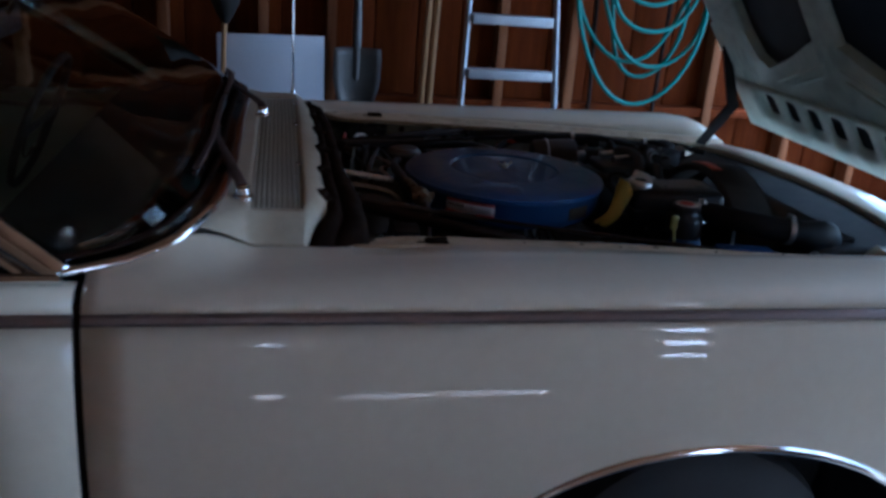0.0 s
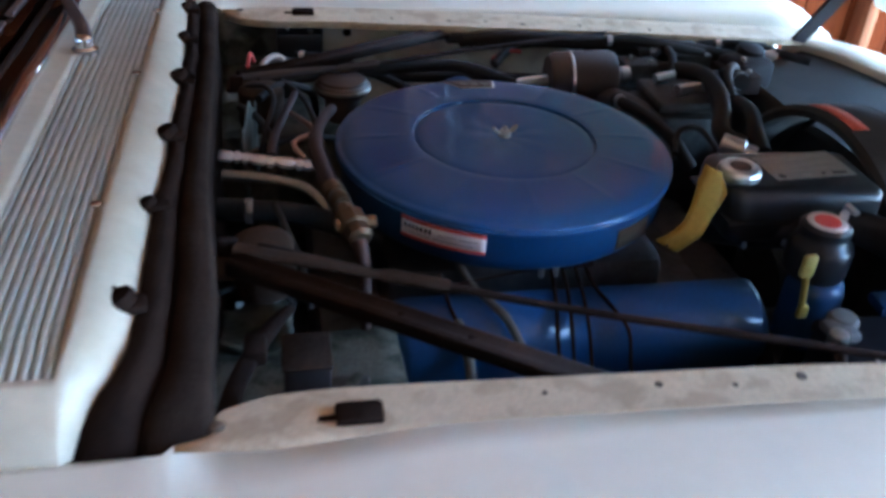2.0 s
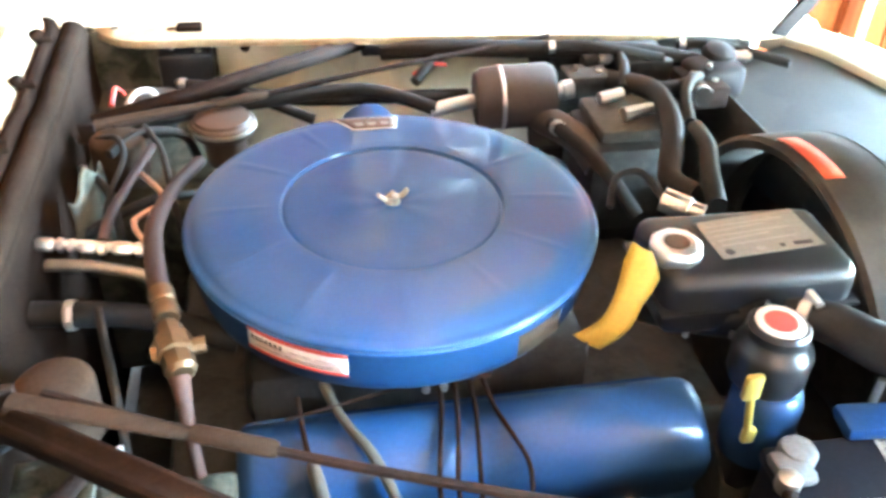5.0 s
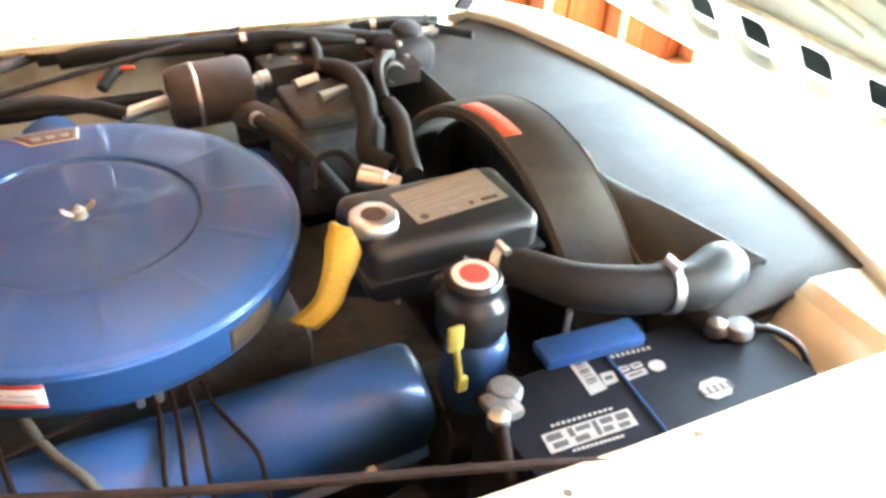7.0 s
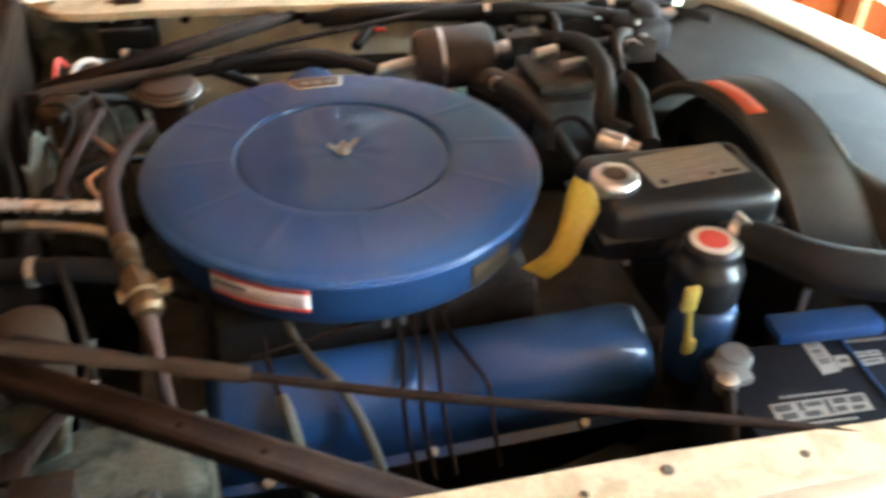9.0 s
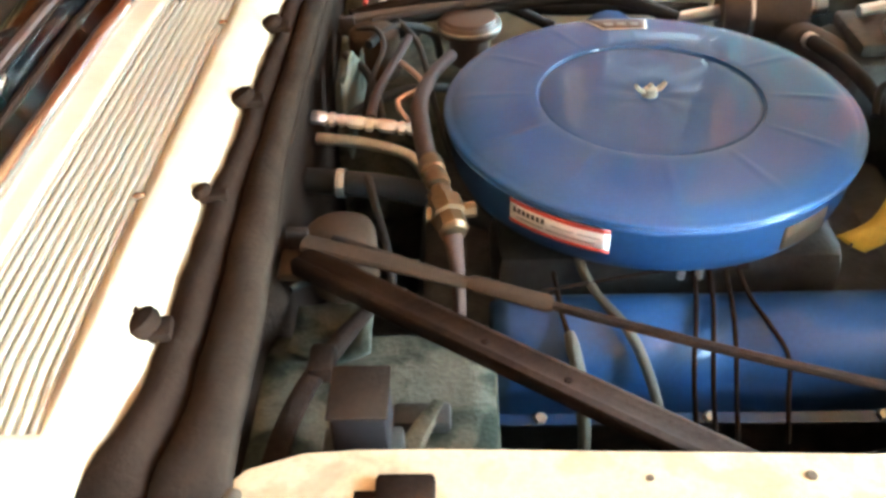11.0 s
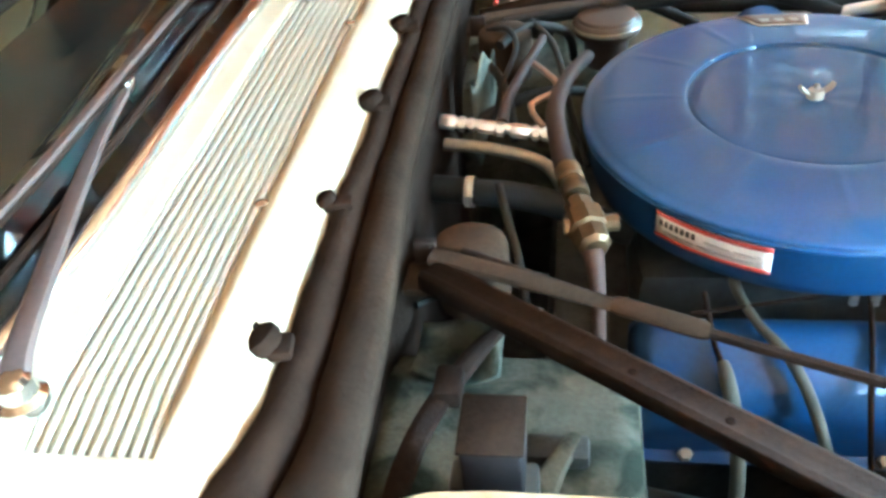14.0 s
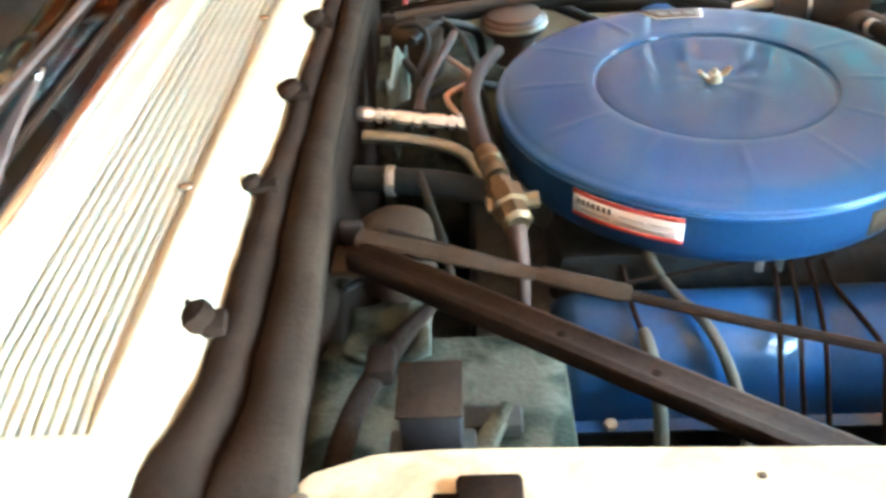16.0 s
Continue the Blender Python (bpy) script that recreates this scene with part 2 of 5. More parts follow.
GLASS = bpy.data.materials.new("tinted_window_glass")
GLASS.use_nodes = True
gp = GLASS.node_tree.nodes["Principled BSDF"]
gp.inputs["Base Color"].default_value = (0.42, 0.52, 0.50, 1)
gp.inputs["Transmission Weight"].default_value, gp.inputs["Roughness"].default_value, gp.inputs["IOR"].default_value = 1.0, 0.02, 1.3


# ---- mesh helpers ----
BASE = {}


def thing(name, base, label, category, group="", kind=""):
    ob = new(name)
    ob.location = base
    ob.empty_display_size = 0.05
    BASE[ob] = Vector(base)
    return tagged(ob, label, category, group, kind)


def part(name, bm, mat, parent=None, label="", thick=0.0, sharp=38.0, offset=0.0):
    """One mesh object from world-space geometry, its origin at its middle."""
    bmesh.ops.recalc_face_normals(bm, faces=bm.faces) if not thick else None
    co = [v.co for v in bm.verts]
    mid = Vector([(min(c[k] for c in co) + max(c[k] for c in co)) / 2 for k in range(3)])
    for v in bm.verts:
        v.co -= mid
    for f in bm.faces:
        f.smooth = True
    me = bpy.data.meshes.new(name)
    bm.to_mesh(me)
    bm.free()
    me.set_sharp_from_angle(angle=radians(sharp))
    me.materials.append(mat)
    ob = new(name, me)
    ob.location = mid
    BASE[ob] = mid
    if parent:
        ob.parent = parent
        ob.location = mid - BASE[parent]
    if thick:
        mod = ob.modifiers.new("thickness", "SOLIDIFY")
        mod.thickness, mod.offset = thick, offset
    return tagged(ob, label)


def box(lo, hi, bevel=0.004, turn=None, bm=None, seg=2):
    """A bevelled box between two corners; turn: a matrix about its middle."""
    out = bm or bmesh.new()
    one = bmesh.new()
    lo, hi = Vector(lo), Vector(hi)
    mid, size = (lo + hi) / 2, hi - lo
    bmesh.ops.create_cube(one, size=1, matrix=Matrix.Diagonal((*size, 1)))
    if bevel:
        bmesh.ops.bevel(one, geom=list(one.edges), offset=min(bevel, min(size) * 0.45), segments=seg, affect="EDGES", profile=0.5)
    m = Matrix.Translation(mid) @ (turn.to_4x4() if turn else Matrix())
    return merge(out, one, m)


def merge(out, one, m=None):
    if m:
        bmesh.ops.transform(one, matrix=m, verts=one.verts)
    me = bpy.data.meshes.new("tmp")
    one.to_mesh(me)
    one.free()
    out.from_mesh(me)
    bpy.data.meshes.remove(me)
    return out


def smooth_path(pts, steps=6):
    pts = [Vector(p) for p in pts]
    if len(pts) < 3 or steps < 2:
        return pts
    out = []
    for k in range(len(pts) - 1):
        a, b, c, d = pts[max(k - 1, 0)], pts[k], pts[k + 1], pts[min(k + 2, len(pts) - 1)]
        for s in range(steps):
            u = s / steps
            out.append(0.5 * ((2 * b) + (c - a) * u + (2 * a - 5 * b + 4 * c - d) * u * u + (3 * b - a - 3 * c + d) * u**3))
    return out + [pts[-1]]


def tube(pts, r, n=10, steps=6, bm=None, closed=False, flat=1.0):
    """A round (or flattened) tube along smoothed points; r may be a list, one for each point."""
    bm = bm or bmesh.new()
    path = smooth_path(pts, steps)
    radii = [float(q) for q in np.interp(np.linspace(0, 1, len(path)), np.linspace(0, 1, len(r)), r)] if isinstance(r, (list, tuple)) else [r] * len(path)
    rings, up = [], None
    for k, p in enumerate(path):
        if closed:
            way = (path[(k + 1) % len(path)] - path[k - 1]).normalized()
        else:
            way = (path[min(k + 1, len(path) - 1)] - path[max(k - 1, 0)]).normalized()
        if up is None:
            up = Vector((0, 0, 1)) if abs(way.z) < 0.9 else Vector((1, 0, 0))
        side = way.cross(up).normalized()
        up = side.cross(way).normalized()
        rings.append([bm.verts.new(p + radii[k] * (math.cos(2 * math.pi * j / n) * side + flat * math.sin(2 * math.pi * j / n) * up)) for j in range(n)])
    pairs = list(zip(rings, rings[1:])) + ([(rings[-1], rings[0])] if closed else [])
    for a, b in pairs:
        for j in range(n):
            bm.faces.new((a[j], a[(j + 1) % n], b[(j + 1) % n], b[j]))
    if not closed:
        bm.faces.new(rings[0])
        bm.faces.new(rings[-1][::-1])
    return bm


def lathe(profile, at, axis=(0, 0, 1), n=40, bm=None, wobble=0.0, teeth=0):
    """A turned shape: (radius, height) along an axis from at."""
    bm = bm or bmesh.new()
    m = Matrix.Translation(at) @ Vector(axis).normalized().to_track_quat("Z", "Y").to_matrix().to_4x4()
    rings = []
    for r, h in profile:
        if r < 1e-6:
            rings.append([bm.verts.new(m @ Vector((0, 0, h)))])
        else:
            rings.append([bm.verts.new(m @ Vector((r * (1 + wobble * (j % 2 if not teeth else math.cos(teeth * 2 * math.pi * j / n))) * math.cos(2 * math.pi * j / n), r * (1 + wobble * (j % 2 if not teeth else math.cos(teeth * 2 * math.pi * j / n))) * math.sin(2 * math.pi * j / n), h))) for j in range(n)])
    for a, b in zip(rings, rings[1:]):
        for j in range(n):
            if len(a) == 1 and len(b) > 1:
                bm.faces.new((a[0], b[j], b[(j + 1) % n]))
            elif len(b) == 1 and len(a) > 1:
                bm.faces.new((a[j], a[(j + 1) % n], b[0]))
            elif len(a) > 1:
                bm.faces.new((a[j], a[(j + 1) % n], b[(j + 1) % n], b[j]))
    if len(rings[0]) > 1:
        bm.faces.new(rings[0][::-1])
    if len(rings[-1]) > 1:
        bm.faces.new(rings[-1])
    return bm


def sheet(rows, bm=None, skip=None):
    """A grid of quads through rows of points; skip(i, j) leaves quads out."""
    bm = bm or bmesh.new()
    v = [[bm.verts.new(p) for p in row] for row in rows]
    for a in range(len(v) - 1):
        for b in range(len(v[0]) - 1):
            if not (skip and skip(a, b)):
                bm.faces.new((v[a][b], v[a][b + 1], v[a + 1][b + 1], v[a + 1][b]))
    return bm


def poly(pts, depth, bm=None):
    """A flat polygon pushed out by the vector depth."""
    bm = bm or bmesh.new()
    a = [bm.verts.new(p) for p in pts]
    b = [bm.verts.new(Vector(p) + Vector(depth)) for p in pts]
    bm.faces.new(a)
    bm.faces.new(b[::-1])
    for k in range(len(a)):
        bm.faces.new((a[k], b[k], b[(k + 1) % len(a)], a[(k + 1) % len(a)]))
    return bm




def lin(x, *knots):
    return float(np.interp(x, [k[0] for k in knots], [k[1] for k in knots]))


# ---- the garage ----
ground = part("ground", sheet([[(x, y, -0.02) for x in (-60, 60)] for y in (-60, 60)]), DRIVE, thick=0.02, offset=-1)
tagged(ground, "pale concrete driveway ground round the garage", "ground", kind="structure")
floor = part("floor", box((-5.0, -3.5, -0.02), (3.2, 1.9, 0.0), 0), CONCRETE)
tagged(floor, "grey concrete garage floor", "floor", kind="structure")

wall_n = thing("wall_north", (-0.9, 1.75, 0), "reddish-brown wooden garage wall with pale studs", "wall", kind="structure")
rng = random.Random(4)
x = -5.0
while x < 3.2:
    w = 0.19 + 0.02 * rng.random()
    part("board", box((x, 1.75 + 0.006 * rng.random(), 0), (min(x + w - 0.006, 3.2), 1.79, 2.7), 0.003), WALLWOOD, wall_n)
    x += w
part("backing", box((-5.0, 1.795, 0), (3.2, 1.85, 2.7), 0), WALLWOOD, wall_n)
for sx in (-3.6, -2.9, -2.2, -1.6, -1.05, -0.645, -0.36, 0.39, 0.72, 1.42, 1.86, 2.25, 2.7, 3.1):
    part("stud", box((sx - 0.02, 1.66, 0.05), (sx + 0.02, 1.748, 2.7), 0.002), STUDWOOD, wall_n)
part("sill_plate", box((-5.0, 1.655, 0.0), (3.2, 1.748, 0.045), 0.003), STUDWOOD, wall_n)
part("nogging", box((-5.0, 1.67, 0.80), (3.2, 1.748, 0.84), 0.003), WALLWOOD, wall_n)

def plain_wall(name, lo, hi, label):
    return tagged(part(name, box(lo, hi, 0), PLASTER), label, "wall", kind="structure")

plain_wall("wall_west", (-5.2, -3.6, 0), (-5.0, 1.9, 2.7), "dim brown wooden back wall of the garage")
wall_s = thing("wall_south", (-0.9, -3.4, 0), "dim brown wooden garage wall with daylight slits", "wall", kind="structure")
openings = [(-0.68, -0.56, [(0.01, 0.13), (0.90, 1.06), (1.28, 1.50)]), (-0.30, 0.18, [(0.01, 0.09), (2.28, 2.36)]), (0.23, 0.78, [(0.01, 0.10), (2.28, 2.36)]), (1.28, 1.56, [(0.50, 0.55), (0.66, 0.72), (0.84, 0.96), (1.24, 1.32)])]
x = -5.0
for x0, x1, gaps in openings:
    part("wall_panel", box((x, -3.5, 0), (x0, -3.38, 2.7), 0), PLASTER, wall_s)
    z = 0.0
    for z0, z1 in gaps + [(2.7, 2.7)]:
        part("wall_panel", box((x0, -3.5, z), (x1, -3.38, z0), 0), PLASTER, wall_s)
        z = z1
    x = x1
part("wall_panel", box((x, -3.5, 0), (3.2, -3.38, 2.7), 0), PLASTER, wall_s)
wall_e = thing("wall_east", (2.3, -0.8, 0), "garage front wall with a wide open doorway", "wall", kind="structure")
part("lintel", box((2.3, -3.5, 2.5), (2.45, 1.9, 2.7), 0), PLASTER, wall_e)
part("jamb", box((2.3, -3.5, 0), (2.45, -2.32, 2.5), 0), PLASTER, wall_e)
part("jamb", box((2.3, 1.752, 0), (2.45, 1.9, 2.5), 0), WALLWOOD, wall_e)
tagged(part("ceiling", box((-5.2, -3.6, 2.7), (3.35, 1.95, 2.8), 0), DARKWOOD), "dark wooden garage ceiling", "ceiling", kind="structure")

glow = bpy.data.materials.new("bright_daylight_beyond")
glow.use_nodes = True
glow.node_tree.nodes["Principled BSDF"].inputs["Emission Color"].default_value = (0.86, 0.94, 1.0, 1)
glow.node_tree.nodes["Principled BSDF"].inputs["Emission Strength"].default_value = 6.0
tagged(part("backdrop", box((-4.0, -3.95, 0.0), (3.4, -3.90, 2.4), 0), glow), "bright hazy daylight outside the garage wall", "backdrop", kind="structure")

# ---- the car's body ----
car = thing("car", (0.0, 0.0, 0.0), "cream-white classic car with its hood raised, parked in the garage", "car")


def lip_z(x):
    return lin(x, (-0.45, 0.975), (0.12, 0.956), (0.80, 0.926), (0.98, 0.915))


def crown_z(x):
    return lin(x, (-0.95, 0.978), (0.80, 0.980), (0.87, 0.972), (0.92, 0.95), (0.955, 0.90), (0.97, 0.86))


def bow(y):
    if y > -0.30:
        return -0.016 * (y / 0.5) ** 2 - 0.026 * max(0.0, (y - 0.5) / 0.1) ** 2
    return lin(y, (-0.64, -0.074), (-0.62, -0.058), (-0.595, -0.041), (-0.57, -0.026), (-0.55, -0.0155), (-0.535, -0.0095), (-0.52, -0.006), (-0.50, -0.0035), (-0.46, -0.0025), (-0.40, -0.0035), (-0.30, -0.0058))


def side_y(z):
    return 0.877 - 0.42 * max(0.0, 0.68 - z) ** 2.2 - 0.48 * max(0.0, z - 0.68) ** 2


def arch_z(x):
    u = (x - 0.235) / 0.47
    return 0.41 + 0.272 * math.sqrt(1 - u * u) if abs(u) < 1 else 0.0


def fender(s):
    top = []
    xs = list(np.linspace(-0.872, -0.45, 18)) + list(np.linspace(-0.44, 0.80, 32)) + [0.83, 0.86, 0.885, 0.905, 0.925, 0.94, 0.955, 0.965]
    for x in xs:
        edge = lin(x, (-0.872, 0.772), (-0.86, 0.768), (-0.76, 0.742), (-0.715, 0.69), (-0.625, 0.617), (-0.45, 0.615), (-0.44, 0.605), (-0.425, 0.585), (-0.40, 0.562), (-0.37, 0.549), (-0.33, 0.545), (0.2, 0.545), (0.4, 0.551), (0.7, 0.552), (0.80, 0.555), (0.97, 0.60))
        zc = crown_z(x)
        zl = min(lip_z(x), zc - 0.01) if x > -0.45 else lin(x, (-0.872, 0.985), (-0.76, 1.014), (-0.715, 1.028), (-0.67, 1.005), (-0.625, 0.974), (-0.45, 0.972))
        # the root of the fender eases from the cowl's edge down to the crown; further on the flange steps down
        near = min(1.0, max(0.0, (x + 0.45) / 0.30))
        near = near * near * (3 - 2 * near)
        taper = min(1.0, abs(x + 0.445) / 0.075)
        ins = max(edge + 0.002 + 0.010 * taper, 0.602 if x > -0.45 else 0.0)
        flange = [max(0.612, ins + 0.002 + 0.008 * taper), max(0.640, ins + 0.02), max(0.69, ins + 0.027), max(0.75, ins + 0.033)]
        root = [ins + (0.80 - ins) * u for u in (0.02 + 0.10 * taper, 0.34, 0.60, 0.84)]
        y1, y2, y3, y4 = [q + (k - q) * near for q, k in zip(root, flange)]
        z_flange = [zl + 0.010, zc - 0.010, zc + 0.3 * (zl - zc) if zl > zc else zc - 0.001, zc]
        z_root = [zc + (zl - zc) * (1 - u) ** 2 * (1 + 2 * u) for u in (0.18, 0.38, 0.62, 0.84)]
        z1, z2, z3, z4 = [q + (k - q) * near for q, k in zip(z_root, z_flange)]
        y5, y6 = max(0.805, y4 + 0.004), max(0.828, y4 + 0.009)
        top.append([(x, s * edge, zl - 0.012), (x, s * (edge + 0.002), zl - (0.0 if x > -0.45 else 0.001)), (x, s * ins, zl + (0.004 if x > -0.45 else 0.0)), (x, s * y1, z1), (x, s * y2, z2), (x, s * y3, z3), (x, s * y4, z4), (x, s * y5, zc - 0.005), (x, s * y6, zc - 0.018), (x, s * 0.839, zc - 0.036)])
    skin = sheet([row[1:4] for row in top[:19]], sheet([row[3:] for row in top]))
    bmesh.ops.remove_doubles(skin, verts=skin.verts, dist=0.0003)
    part("fender", skin, PAINT, car, "cream-white front fender", thick=0.004, sharp=50)
    part("cowl_seam", tube([(row[0][0], row[0][1] - s * 0.002, row[1][2] - 0.0035) for row in top[2:18]], 0.0022, 6, 1), SEAL, car, "dark seam between cowl and fender")
    part("inner_flange", sheet([row[:4] for row in top[18:]]), LIP, car, "worn cream inner flange of the fender", thick=0.004, sharp=50)
    side = []
    for x in list(np.linspace(-0.872, -0.24, 10)) + list(np.linspace(-0.23, 0.70, 60)) + [0.71, 0.8, 0.88, 0.93, 0.965]:
        low = max(arch_z(x), 0.22)
        tuck = lin(x, (0.85, 0), (0.965, 0.03))
        ztop = min(0.925, crown_z(x) - 0.05)
        side.append([(x, s * (side_y(z) - tuck), z) for z in [low + (ztop - low) * k / 20 for k in range(21)]])
    part("fender_side", sheet(side), PAINT, car, thick=0.004, sharp=60)
    part("trim_strip", tube([(x, s * 0.845, 0.934) for x in np.linspace(-0.87, 0.93, 20)], 0.011, 8, 1, flat=0.9), TRIM, car, "dark reflecting metal trim strip")
    part("wheel_arch_trim", tube([(0.235 + 0.47 * math.cos(a), s * (side_y(max(0.3, 0.41 + 0.272 * math.sin(a))) + 0.002), 0.41 + 0.272 * math.sin(a)) for a in np.linspace(0.02, math.pi - 0.02, 40)], 0.008, 8, 1), CHROME, car, "chrome wheel arch trim")


for s in (-1, 1):
    fender(s)
    # rubber hood stop and flange holes
    part("hood_stop", box((-0.302, s * 0.588 - 0.014, 0.969), (-0.258, s * 0.588 + 0.014, 0.981), 0.004), SEAL, car, "worn rubber hood stop")
    part("hood_stop_tongue", box((-0.318, s * 0.589 - 0.005, 0.970), (-0.300, s * 0.589 + 0.004, 0.975), 0.002), SEAL, car)
    for hx, hy, r in ((-0.405, 0.592, 0.010), (-0.10, 0.572, 0.004), (0.02, 0.568, 0.006), (0.10, 0.575, 0.005), (0.18, 0.566, 0.008), (0.31, 0.575, 0.006), (0.47, 0.568, 0.006)):
        part("flange_hole", lathe([(r * 0.75, 0), (r * 0.6, 0.0010), (0, 0.0011)], (hx, s * hy, lip_z(hx) + 0.0045), n=12), HOLE, car)

# front rim of the engine opening
def rim_x(y):
    return 0.982 - 0.085 * (abs(y) / 0.5) ** 2 - 0.35 * max(0, abs(y) - 0.5)

rows = []
for y in np.linspace(-0.60, 0.60, 41):
    x0 = rim_x(y)
    rows.append([(x0 - 0.005, y, 0.880), (x0, y, 0.912), (x0 + 0.012, y, 0.918), (x0 + 0.05, y, 0.920), (x0 + 0.10, y, 0.915), (x0 + 0.135, y, 0.895), (x0 + 0.15, y, 0.85), (x0 + 0.152, y, 0.70)])
part("header_panel", sheet(rows), PAINT, car, "cream-white front header panel", thick=0.004, sharp=50)

# cowl
def shell(y):
    return lin(abs(y), (0.0, 1.050), (0.40, 1.046), (0.54, 1.040), (0.575, 1.034), (0.592, 1.020), (0.607, 0.994), (0.62, 0.972))


def base_x(y):
    return lin(abs(y), (0.0, -0.668), (0.35, -0.666), (0.50, -0.674), (0.58, -0.683), (0.64, -0.696), (0.69, -0.715), (0.72, -0.737), (0.742, -0.765), (0.757, -0.81), (0.767, -0.86), (0.775, -0.905))


def base_z(y):
    return lin(abs(y), (0.0, 1.060), (0.5, 1.052), (0.69, 1.036), (0.742, 1.014), (0.767, 0.990), (0.775, 0.985))


ally = [-0.62, -0.616, -0.61, -0.603, -0.594, -0.584, -0.578] + list(np.linspace(-0.55, 0.41, 26)) + [0.432] + list(np.linspace(0.45, 0.57, 6)) + [0.584, 0.594, 0.603, 0.61, 0.616, 0.62]
rows = []
for y in ally:
    wide = y * 0.69 / 0.62
    row = [(base_x(wide) + (-0.627 - base_x(wide)) * k, wide + (y - wide) * k, base_z(wide) - 0.004 + (shell(y) - base_z(wide) + 0.004) * k ** 1.5) for k in (0, 0.25, 0.5, 0.75, 1.0)]
    edge = max(-0.528, -0.478 + bow(y)) + 0.532
    row += [(-0.58, y, shell(y) + 0.0005), (-0.532, y, shell(y) + 0.0005)]
    row += [(-0.532 + edge * u, y, shell(y) + v) for u, v in ((0.185, -0.0005), (0.39, -0.004), (0.56, -0.009), (0.71, -0.0155), (0.84, -0.024), (0.93, -0.033), (1.0, -0.044))]
    rows.append(row)
part("cowl_panel", sheet(rows, skip=lambda a, b: b in (4, 5) and ally[a] > -0.579 and ally[a + 1] < 0.433), PAINT_DIMMED, car, "dimmed cream cowl panel with a rounded front edge", thick=0.004, sharp=60)
grille = part("cowl_vent", sheet([[(xx, y, shell(y) - 0.0033) for xx in (-0.627, -0.58, -0.532)] for y in np.linspace(-0.578, 0.432, 20)]), VENTDARK, car, "cowl vent recess with its shade in the colour", thick=0.003)
for k in range(10):
    xx = -0.6265 + k * 0.0095
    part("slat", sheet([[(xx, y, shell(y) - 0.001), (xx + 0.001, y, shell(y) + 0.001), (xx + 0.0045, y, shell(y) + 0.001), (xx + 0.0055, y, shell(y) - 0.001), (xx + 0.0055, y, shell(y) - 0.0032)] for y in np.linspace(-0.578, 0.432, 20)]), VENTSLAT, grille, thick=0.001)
for sy in (-0.314, 0.06, 0.36):
    part("vent_screw", lathe([(0.007, 0), (0.0065, 0.003), (0.003, 0.0045), (0, 0.0045)], (-0.535, sy, shell(sy)), n=12), CHROME, grille, "chrome screw head")

# weatherstrip and firewall
yy = list(np.linspace(-0.64, 0.64, 110))
def seal_back(y):
    return lin(y, (-0.64, -0.408), (-0.42, -0.411), (-0.30, -0.420), (-0.18, -0.430), (0.26, -0.436), (0.64, -0.452))


def seal_row(y, shape):
    front = -0.483 + bow(y) + 0.0012 * math.sin(31 * y) + 0.0010 * math.sin(83 * y + 1)
    return [(front + (seal_back(y) - front) * u, y, shell(y) + v + 0.0012 * math.sin(47 * y + 9 * u) + 0.0008 * math.sin(131 * y + 2)) for u, v in shape]


part("cowl_seal", sheet([seal_row(y, ((0.0, -0.046), (0.05, -0.034), (0.14, -0.027), (0.26, -0.026), (0.36, -0.031), (0.42, -0.044), (0.47, -0.056))) for y in yy]), SEAL, car, "weathered brown-black rubber hood seal", thick=0.004, sharp=60)
part("cowl_flange", sheet([seal_row(y, ((0.44, -0.056), (0.50, -0.044), (0.56, -0.038), (0.72, -0.036), (0.90, -0.038), (0.97, -0.043), (1.0, -0.056))) for y in yy]), FIREWALL, car, "grimy brown flange in front of the hood seal", thick=0.004, sharp=60)
part("firewall", sheet([[(seal_back(y), y, shell(y) - 0.054), (seal_back(y) - lin(y, (-0.32, 0.022), (-0.26, 0.002)), y, shell(y) - 0.072), (seal_back(y) - lin(y, (-0.32, 0.036), (-0.26, 0.004)), y, 0.9), (-0.445, y, 0.75), (-0.445, y, 0.45)] for y in yy]), FIREWALL, car, "grimy brown firewall", thick=0.005)
for cy, big in ((-0.462, 1.22), (-0.281, 0.75), (-0.098, 1.1), (0.099, 1.1), (0.28, 0.8), (0.45, 1.0)):
    c = Vector((-0.484 - 0.016 * (cy / 0.5) ** 2, cy, shell(cy) - 0.016))
    r = 0.0150 * big
    clip = part("seal_clip", lathe([(0.003, -0.55 * r), (0.85 * r, -0.5 * r), (r, -0.15 * r), (0.9 * r, 0.2 * r), (0.5 * r, 0.42 * r), (0, 0.5 * r)], c, (-0.45, 0.1, 0.88), n=14, wobble=0.05, teeth=2), SEAL, car, "black rubber plug")
    part("clip_tab", box(c + Vector((-0.002, -0.75 * r, -0.012)), c + Vector((0.026, 0.65 * r, -0.001)), 0.004, Matrix.Rotation(radians(9), 3, "Z")), SEAL, clip)
    if big > 1.2:
        part("clip_ear", box(c + Vector((-0.013, 0.002, -0.004)), c + Vector((-0.004, 0.030, 0.009)), 0.003, Matrix.Rotation(radians(24), 3, "Z")), SEAL, clip)

